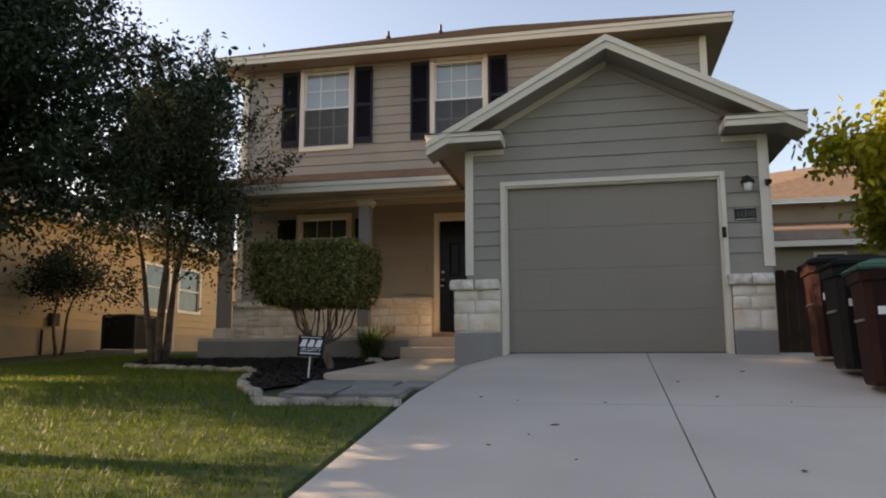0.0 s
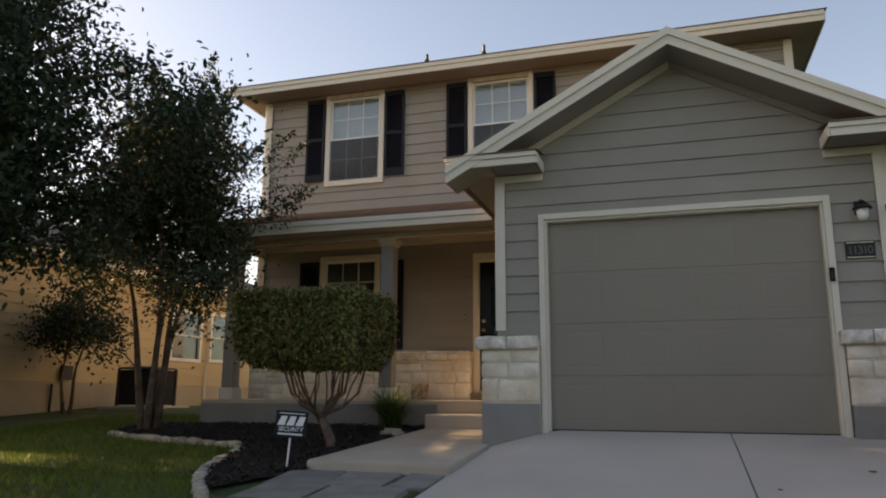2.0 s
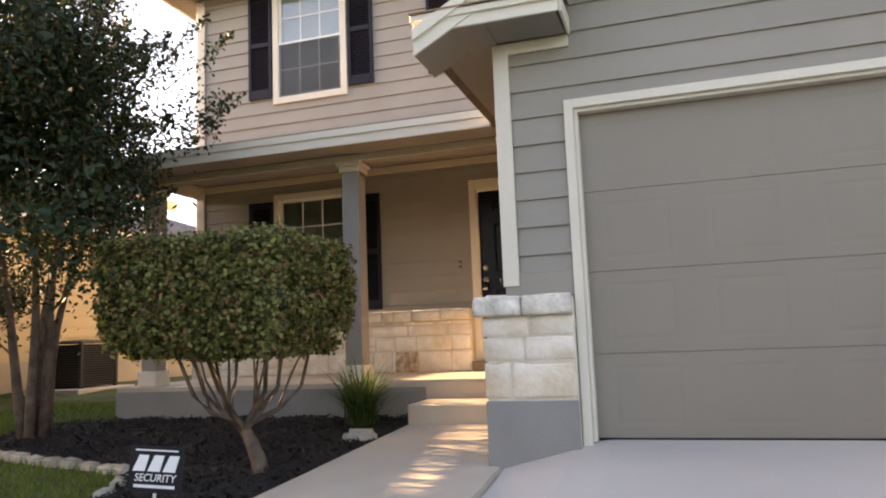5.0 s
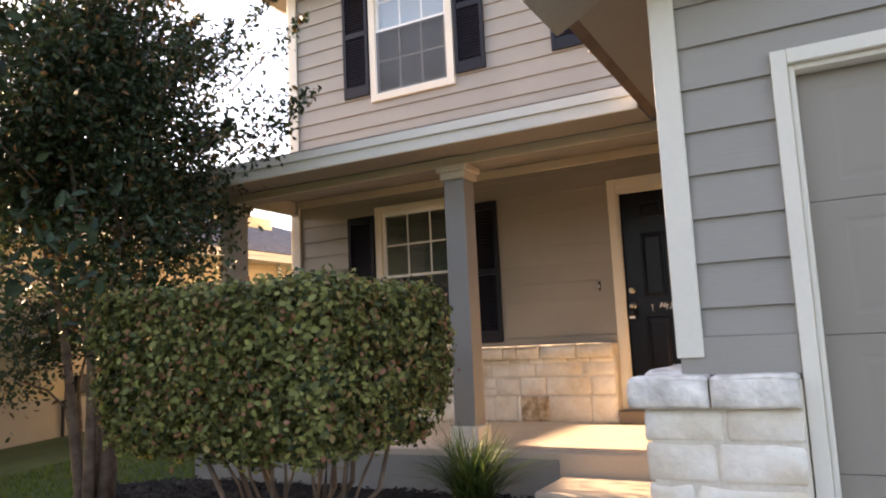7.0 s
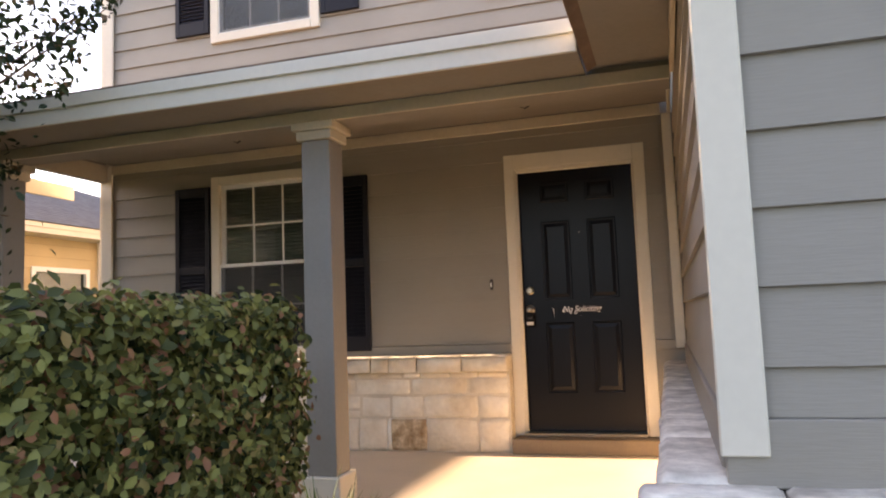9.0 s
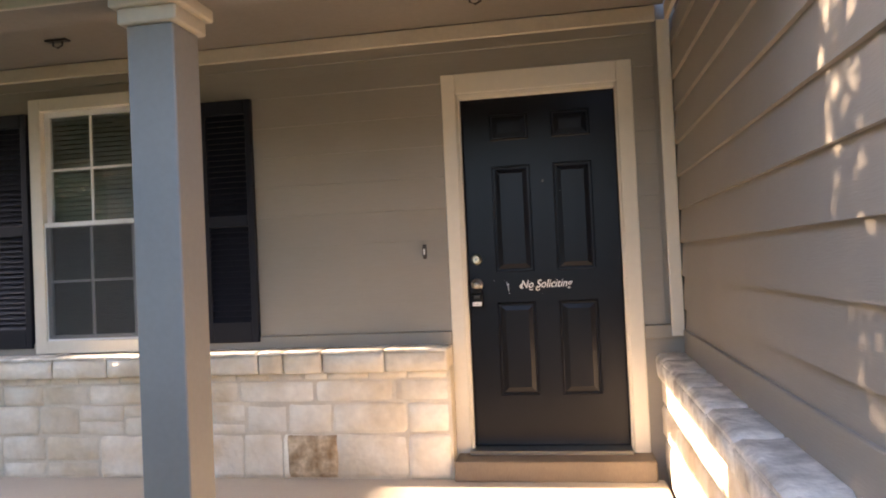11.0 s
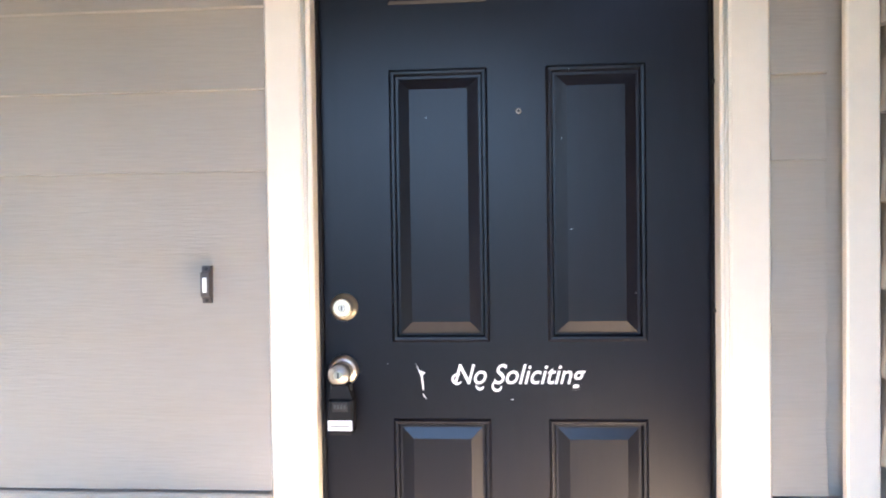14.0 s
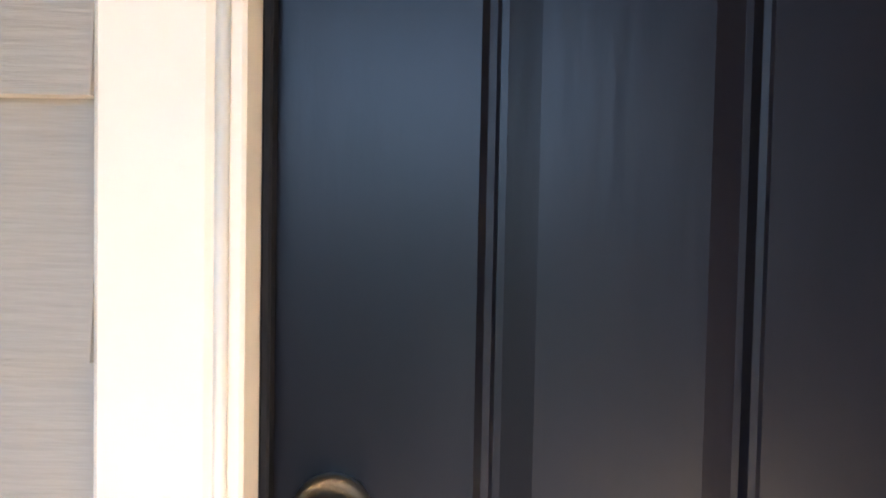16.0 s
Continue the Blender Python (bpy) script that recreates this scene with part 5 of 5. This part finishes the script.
def rock(x, y, lx, ly, hz, turn, name="border_stone", label="pale rough limestone block edging the bed", material=None):
    bm = bmesh.new()
    bmesh.ops.create_cube(bm, size=1.0)
    bmesh.ops.bevel(bm, geom=list(bm.edges), offset=0.16, segments=2, affect="EDGES")
    for v in bm.verts:
        v.co += Vector([r.uniform(-0.05, 0.05) for _ in range(3)])
        v.co = Vector((v.co.x * lx, v.co.y * ly, v.co.z * hz))
    ob = part(name, bm, material or ROCK, None, label)
    ob.matrix_world = pose(x, y, lawn_z(y) + hz * 0.2, r.uniform(-4, 4), r.uniform(-4, 4), turn)
    return tagged(ob, category="stone", group="bed border stones")


border = [(-7.3, 10.55), (-6.6, 10.2), (-5.9, 10.0), (-5.2, 9.87), (-4.76, 9.7), (-4.52, 9.25), (-4.36, 8.75), (-4.2, 8.3), (-3.98, 7.85), (-3.72, 7.45), (-3.42, 7.08)]
for (ax, ay), (cx, cy) in zip(border, border[1:]):
    n = max(1, round(math.hypot(cx - ax, cy - ay) / 0.27))
    for i in range(n):
        f = (i + 0.5) / n
        rock(ax + (cx - ax) * f, ay + (cy - ay) * f, math.hypot(cx - ax, cy - ay) / n * r.uniform(0.8, 1.02), r.uniform(0.09, 0.13), r.uniform(0.07, 0.11), math.degrees(math.atan2(cy - ay, cx - ax)) + r.uniform(-7, 7))
for x, w in ((-3.17, 0.34), (-2.83, 0.36), (-2.48, 0.38), (-2.14, 0.33)):
    rock(x, 6.84 + r.uniform(-0.02, 0.02), w, 0.14, 0.085, r.uniform(-3, 3))
rock(-3.45, 10.9, 0.3, 0.2, 0.16, 20, "garden_stone", "single pale stone lying in the mulch bed")
for x, y, lx, ly in ((-2.95, 7.35, 0.55, 0.5), (-2.35, 7.35, 0.6, 0.55), (-3.05, 7.95, 0.5, 0.55), (-2.55, 7.95, 0.46, 0.55), (-2.12, 7.98, 0.3, 0.5)):
    bm = bx(-lx / 2, lx / 2, -ly / 2, ly / 2, -0.03, 0.025, bevel=0.008)
    for v in bm.verts:
        v.co += Vector((r.uniform(-0.015, 0.015), r.uniform(-0.015, 0.015), r.uniform(-0.003, 0.003)))
    ob = part("flagstone", bm, SLATE, None, "grey slate flagstone set in the soil")
    ob.matrix_world = pose(x, y, lawn_z(y) + 0.012, 5.5, 0, r.uniform(-4, 4))
    tagged(ob, category="paving stone", group="flagstones before the walkway")

# yard sign
sign = thing("yard_sign", "small dark yard sign on a white stake in the bed", "sign", at=(-3.40, 8.24, lawn_z(8.24)))
sign.rotation_euler = (radians(-4), radians(3), radians(6))
part("stake", bx(-0.008, 0.008, -0.004, 0.004, -0.05, 0.47, bevel=0.001), WHITEP, sign, "white metal stake")
board = part("board", bx(-0.15, 0.15, -0.012, -0.0045, 0.30, 0.53, bevel=0.003), BLACK, sign, "dark navy sign board")
for x in (-0.085, 0.0, 0.085):
    bm = prism(bmesh.new(), [(x - 0.045, -0.0135, 0.405), (x + 0.025, -0.0135, 0.405), (x + 0.045, -0.0135, 0.485), (x - 0.01, -0.0135, 0.485)], (0, 0.001, 0))
    part("emblem", bm, DECAL, board)
part("print_bar", bx(-0.12, 0.12, -0.0135, -0.0125, 0.505, 0.512), DECAL, board)
lettering("sign_word", "SECURITY", 0.052, pose(0, -0.0128, 0.357, 90), DECAL, board, 0.15, 0.0003, 0.0005, "pale SECURITY lettering")
part("print_bar", bx(-0.115, 0.115, -0.0135, -0.0125, 0.325, 0.34), BLIND, board)

# ---- wheelie bins ----
def bin_thing(x, y, turn, body, lid, label):
    z = drive_top(x, y)
    ob = thing("wheeled_bin", label, "bin", group="wheeled bins by the garage", at=(x, y, z))
    ob.rotation_euler = (0, 0, radians(turn))
    bm = bmesh.new()
    rings = []
    for zz, hw, hd in ((0.06, 0.25, 0.295), (0.10, 0.262, 0.31), (0.62, 0.288, 0.335), (0.95, 0.30, 0.35), (0.955, 0.325, 0.375), (1.04, 0.33, 0.38)):
        c = 0.06
        rings.append([bm.verts.new((sx * hw - ox * c * sx, sy * hd - oy * c * sy, zz)) for sx, sy, ox, oy in ((-1, -1, 0, 1), (-1, -1, 1, 0), (1, -1, 1, 0), (1, -1, 0, 1), (1, 1, 0, 1), (1, 1, 1, 0), (-1, 1, 1, 0), (-1, 1, 0, 1))])
    for a, b in zip(rings, rings[1:]):
        for i in range(8):
            bm.faces.new((a[i], a[(i + 1) % 8], b[(i + 1) % 8], b[i]))
    bm.faces.new(rings[0])
    bm.faces.new(rings[-1])
    part("body", bm, body, ob)
    bm = bmesh.new()
    lo = [bm.verts.new((x_, y_, 1.045)) for x_, y_ in ((-0.35, -0.41), (0.35, -0.41), (0.35, 0.40), (-0.35, 0.40))]
    mi = [bm.verts.new((x_, y_, 1.085)) for x_, y_ in ((-0.345, -0.405), (0.345, -0.405), (0.345, 0.395), (-0.345, 0.395))]
    hi = [bm.verts.new((x_, y_, 1.14)) for x_, y_ in ((-0.24, -0.26), (0.24, -0.26), (0.24, 0.26), (-0.24, 0.26))]
    for p, q in ((lo, mi), (mi, hi)):
        for i in range(4):
            bm.faces.new((p[i], p[(i + 1) % 4], q[(i + 1) % 4], q[i]))
    bm.faces.new(lo)
    bm.faces.new(hi)
    bmesh.ops.bevel(bm, geom=list(bm.edges), offset=0.015, segments=2, affect="EDGES")
    part("lid", bm, lid, ob)
    part("lift_bar", tube(bmesh.new(), [(-0.16, -0.345, 0.62), (0.16, -0.345, 0.62)], [0.014, 0.014], 10), METAL, ob, "metal lift bar")
    part("handle", tube(bmesh.new(), [(-0.25, 0.37, 0.97), (-0.25, 0.45, 1.0), (0.25, 0.45, 1.0), (0.25, 0.37, 0.97)], [0.016] * 4, 8), body, ob)
    for s in (-1, 1):
        part("wheel", lathe(bmesh.new(), [(0.06, -0.03), (0.125, -0.03), (0.13, 0.0), (0.125, 0.03), (0.06, 0.03)], pose(s * 0.27, 0.27, 0.13, 0, 90, 0), 20), CAN_BLK, ob)
    part("badge", lathe(bmesh.new(), [(0.05, 0), (0.05, 0.003), (0.04, 0.004)], pose(0.292, -0.02, 0.80, 0, 90, 0), 18), BLIND, ob, "pale round emblem")
    part("sticker", bx(0.285, 0.292, -0.26, -0.20, 0.66, 0.74), BLIND, ob, "pale sticker")


bin_thing(2.36, 7.55, -96, CAN, CAN_GRN, "maroon wheeled bin with a green lid on the driveway")
bin_thing(2.38, 8.40, -93, CAN_BLK, CAN_BLK, "black wheeled bin with a black lid on the driveway")
bin_thing(2.40, 9.22, -95, CAN, CAN_BLK, "maroon wheeled bin with a black lid near the fence")

# fence beside the garage
fence = thing("fence", "dark stained board fence beside the garage", "fence", "structure")
for i in range(34):
    x = 1.90 + i * 0.145
    part("fence_board", prism(bmesh.new(), [(x, 12.0, 1.6), (x + 0.138, 12.0, 1.6), (x + 0.138, 12.0, 2.88), (x + 0.11, 12.0, 2.92), (x + 0.028, 12.0, 2.92), (x, 12.0, 2.88)], (0, 0.018, 0)), FENCE, fence)
for z in (1.9, 2.65):
    part("fence_rail", bx(1.9, 6.8, 12.019, 12.057, z, z + 0.09), FENCE, fence)

# ---- neighbouring houses ----
def neighbour_left():
    X, Y0, Y1, Z0, Z1 = -11.6, 9.6, 26.0, 1.5, 4.62
    ob = thing("neighbour_house", "pale yellow lap-sided house with a grey roof", "house")
    pl = lambda u, d, z: (X + d, u, z)
    wins = [(18.78, 20.0, 2.88, 4.16), (17.2, 18.42, 2.85, 4.12)]
    w = holed("wall", pl, Y0, Y1, Z0, Z1, -0.16, 0.0, [(a + 0.07, b - 0.07, c + 0.07, d - 0.07) for a, b, c, d in wins], YELLOW, ob)
    part("wall", bx(-21, X - 0.161, Y0, Y0 + 0.16, Z0, Z1), YELLOW, ob)
    part("wall", bx(-21, X - 0.161, Y1 - 0.16, Y1, Z0, Z1), YELLOW, ob)
    part("wall", bx(-21.16, -21, Y0, Y1, Z0, Z1), YELLOW, ob)
    part("foundation", bx(X - 0.1, X + 0.03, Y0, Y1, 1.3, 2.28), BEIGE, ob)
    siding(w, pl, full(Y0, Y1), 2.285, Z1, wins, YELLOW, step=0.2)
    for a, b, c, d in wins:
        bm = bmesh.new()
        box(bm, X - 0.02, X + 0.045, a, a + 0.08, c, d)
        box(bm, X - 0.02, X + 0.045, b - 0.08, b, c, d)
        box(bm, X - 0.02, X + 0.045, a + 0.08, b - 0.08, c, c + 0.08)
        box(bm, X - 0.02, X + 0.045, a + 0.08, b - 0.08, d - 0.08, d)
        box(bm, X - 0.02, X + 0.02, a + 0.08, b - 0.08, (c + d) / 2 - 0.02, (c + d) / 2 + 0.02)
        wi = part("window", bm, WHITEP, ob, "white framed window")
        part("pane", bx(X - 0.02, X - 0.015, a + 0.08, b - 0.08, c + 0.08, d - 0.08), SCREEN, wi)
        part("blind", bx(X - 0.08, X - 0.06, a + 0.05, b - 0.05, c + 0.05, d - 0.05), BLIND, wi)
    part("downpipe", tube(bmesh.new(), [(X + 0.08, 18.6, 4.6), (X + 0.08, 18.6, 1.75), (X + 0.2, 18.6, 1.70)], [0.035] * 3, 8), WHITEP, ob)
    part("meter_box", bx(X + 0.03, X + 0.13, 13.95, 14.2, 2.33, 2.6, bevel=0.01), ACMETAL, ob, "small grey meter box")
    part("pipe", tube(bmesh.new(), [(X + 0.08, 13.75, 1.5), (X + 0.08, 13.75, 2.24)], [0.025, 0.025], 8), DARKMETAL, ob)
    part("fascia", bx(X + 0.42, X + 0.445, Y0 - 0.45, Y1 + 0.45, Z1 - 0.02, Z1 + 0.14), TRIM, ob)
    part("fascia_strip", bx(X + 0.446, X + 0.465, Y0 - 0.45, Y1 + 0.45, Z1 + 0.07, Z1 + 0.14), TRIM, ob)
    part("soffit", bx(X + 0.001, X + 0.419, Y0 - 0.43, Y1 + 0.43, Z1 - 0.02, Z1 - 0.005), TRIM, ob)
    z = Z1 + 0.15
    bm = bmesh.new()
    c = [bm.verts.new(p) for p in ((X + 0.48, Y0 - 0.5, z), (X + 0.48, Y1 + 0.5, z), (-21.5, Y1 + 0.5, z), (-21.5, Y0 - 0.5, z))]
    a, b = bm.verts.new((-16.3, Y0 + 4.7, z + 2.0)), bm.verts.new((-16.3, Y1 - 4.7, z + 2.0))
    for f in ((c[0], c[1], b, a), (c[1], c[2], b), (c[2], c[3], a, b), (c[3], c[0], a), tuple(c[::-1])):
        bm.faces.new(f)
    roof = part("roof", bm, SHINGLE_G, ob, "grey shingled hip roof")
    for k in range(33):
        x0 = X + 0.485 - k * 0.158
        z0 = z + (X + 0.48 - x0) * 2.0 / 5.18
        m = (X + 0.48 - x0)
        prism_pts = [(x0, Y0 - 0.5 + m, z0 + 0.014), (x0, Y1 + 0.5 - m, z0 + 0.014), (x0 - 0.17, Y1 + 0.33 - m, z0 + 0.17 * 0.3861 + 0.003), (x0 - 0.17, Y0 - 0.33 + m, z0 + 0.17 * 0.3861 + 0.003)]
        part("shingle_course", prism(bmesh.new(), prism_pts, (0.002, 0, -0.012)), SHINGLE_G, roof)


neighbour_left()
# air conditioner on its pad
pad = part("equipment_pad", bx(-10.95, -9.75, 14.35, 15.6, 1.55, 1.83, bevel=0.01), CONCRETE)
tagged(pad, "pale concrete pad under the air conditioner", "pad", kind="structure")
ac = thing("air_conditioner", "dark grey louvred outdoor air conditioning unit on a pad", "air conditioner", at=(-10.35, 15.0, 1.83))
part("core", bx(-0.36, 0.36, -0.36, 0.36, 0.02, 0.70), CAN_BLK, ac)
for i in range(17):
    z = 0.04 + i * 0.038
    bm = bmesh.new()
    for a, b, c, d in ((-0.39, 0.39, -0.39, -0.375), (-0.39, 0.39, 0.375, 0.39), (-0.39, -0.375, -0.374, 0.374), (0.375, 0.39, -0.374, 0.374)):
        box(bm, a, b, c, d, z, z + 0.02)
    part("louvre", bm, ACMETAL, ac)
for sx in (-1, 1):
    for sy in (-1, 1):
        part("corner_post", bx(sx * 0.38 - 0.025, sx * 0.38 + 0.025, sy * 0.38 - 0.025, sy * 0.38 + 0.025, 0, 0.72), ACMETAL, ac)
part("top_cover", lathe(bmesh.new(), [(0.56, 0.72), (0.55, 0.75), (0.40, 0.765), (0.39, 0.74)], pose(0, 0, 0, 0, 0, 45), 4), ACMETAL, ac)
part("fan_grille", lathe(bmesh.new(), [(0.33, 0.755), (0.30, 0.775), (0.05, 0.785)], pose(0, 0, 0), 24), ACMETAL, ac)

nb = thing("rear_house", "two-storey taupe house with a brown roof behind the fence", "house")
part("wall", bx(3.2, 12.0, 25.0, 32.0, 1.6, 6.45), TAUPE, nb)
part("roof", prism(bmesh.new(), [(2.7, 24.5, 6.45), (12.5, 24.5, 6.45), (9.5, 28, 8.5), (4.6, 28, 8.0)], (0, 0.15, 0.06)), SHINGLE, nb)
part("lower_wall", bx(3.6, 9.4, 22.6, 24.95, 1.6, 4.75), TAUPE, nb)
part("lower_roof", prism(bmesh.new(), [(3.3, 22.2, 4.80), (9.8, 22.2, 4.80), (9.8, 24.99, 5.75), (3.3, 24.99, 5.75)], (0, 0.02, 0.08)), SHINGLE, nb)
part("fascia", bx(2.7, 12.5, 24.45, 24.49, 6.36, 6.5), TRIM, nb)
part("fascia", bx(3.3, 9.8, 22.16, 22.19, 4.68, 4.84), TRIM, nb)
wi = part("window", bx(5.75, 6.6, 22.55, 22.599, 3.6, 4.55), TRIM, nb, "cream framed window")
part("pane", bx(5.82, 6.53, 22.53, 22.549, 3.67, 4.48), BLACK, wi)
yb = thing("neighbour_shed", "pale yellow gabled building beyond the fence", "building")
part("wall", bx(7.2, 9.9, 19.0, 21.5, 1.6, 4.1), YELLOW, yb)
part("roof", prism(bmesh.new(), [(7.0, 18.8, 4.1), (10.1, 18.8, 4.1), (8.55, 18.8, 4.9)], (0, 2.9, 0)), SHINGLE, yb)

# dark trees across the street, mirrored in the panes and the door's paint
def far_woods(x0, x1, y, z):
    q = np.random.RandomState(77)
    n = 26000
    px = q.uniform(x0, x1, n)
    top = np.array([6.5 + 3.0 * noise.noise(Vector((a * 0.16, 3.0, 0))) + 1.2 * noise.noise(Vector((a * 0.7, 9.0, 0))) for a in px])
    pz = top * q.uniform(0, 1, n) ** 0.8
    py = y + q.normal(size=n) * 1.3 * np.sqrt(np.clip(1.05 - pz / top, 0.05, 1))
    nrm = np.tile(np.array([0, 0.8, 0.5]), (n, 1))
    return tagged(leaf_mesh("far_woods", np.stack([px, py, z + pz], 1), nrm, 0.55, LEAF_BIG, None, 0.6, "dark leafy trees across the street", 78), category="trees", kind="stuff")


far_woods(-45, 45, -19.0, 0.087)

# ---- grass ----
q = np.random.RandomState(31)
n = 120000
gx, gy = q.uniform(-9.5, -1.97, n), q.uniform(1.5, 13.5, n)
soil_poly = [(-4.05, 7.95), (-3.3, 6.92), (-1.9, 6.92), (-1.9, 12), (-3.3, 12)]
ok = np.array([not inside(a, b, bed_pts) and not inside(a, b, soil_poly) and not (a > -6.95 and b > 11.95) and not (a > -2.15 + 0.08 * math.sin(b * 5) and q.uniform() < 0.6) for a, b in zip(gx, gy)])
gx, gy = gx[ok], gy[ok]
gz = np.array([lawn_z(b) for b in gy])
n = len(gx)
ang, h, ln = q.uniform(0, 6.28, n), q.uniform(0.025, 0.065, n), q.uniform(0, 6.28, n)
w = 0.004
base = np.stack([gx, gy, gz], 1)
side = np.stack([np.cos(ang), np.sin(ang), 0 * ang], 1) * w
tip = base + np.stack([np.cos(ln) * h * 0.6, np.sin(ln) * h * 0.6, h], 1)
v = np.stack([base - side, base + side, tip], 1).reshape(-1, 3)
me = bpy.data.meshes.new("grass")
me.vertices.add(len(v))
me.vertices.foreach_set("co", v.ravel())
me.loops.add(3 * n)
me.loops.foreach_set("vertex_index", np.arange(3 * n, dtype=np.int32))
me.polygons.add(n)
me.polygons.foreach_set("loop_start", np.arange(0, 3 * n, 3, dtype=np.int32))
me.polygons.foreach_set("loop_total", np.full(n, 3, dtype=np.int32))
me.update(calc_edges=True)
me.materials.append(GRASS)
tagged(new("grass", me), "short green lawn grass", "grass", kind="stuff")

# fallen leaves and specks on the driveway
r = random.Random(17)
for x, y, s in ((-0.58, 6.2, 0.035), (0.5, 8.0, 0.03), (-1.0, 5.6, 0.02), (-0.75, 5.9, 0.018), (0.9, 5.2, 0.03), (-1.3, 7.2, 0.03), (-0.4, 5.3, 0.015), (0.75, 7.3, 0.02), (1.2, 8.6, 0.03), (-0.2, 7.0, 0.018), (-0.95, 7.05, 0.02), (1.3, 7.1, 0.018)):
    a = r.uniform(0, 6.28)
    z = drive_top(x, y)
    pts = [(x + s * math.cos(a + k) * f, y + s * math.sin(a + k) * f, z + 0.006 + 0.004 * (i % 2)) for i, (k, f) in enumerate(((0, 1), (1.2, 0.55), (2.6, 0.6), (3.14, 1), (3.9, 0.5), (5.2, 0.6)))]
    tagged(part("fallen_leaf", prism(bmesh.new(), pts, (0, 0, -0.003)), BARK), "dry brown fallen leaf on the concrete", "leaf", group="fallen leaves on the driveway")
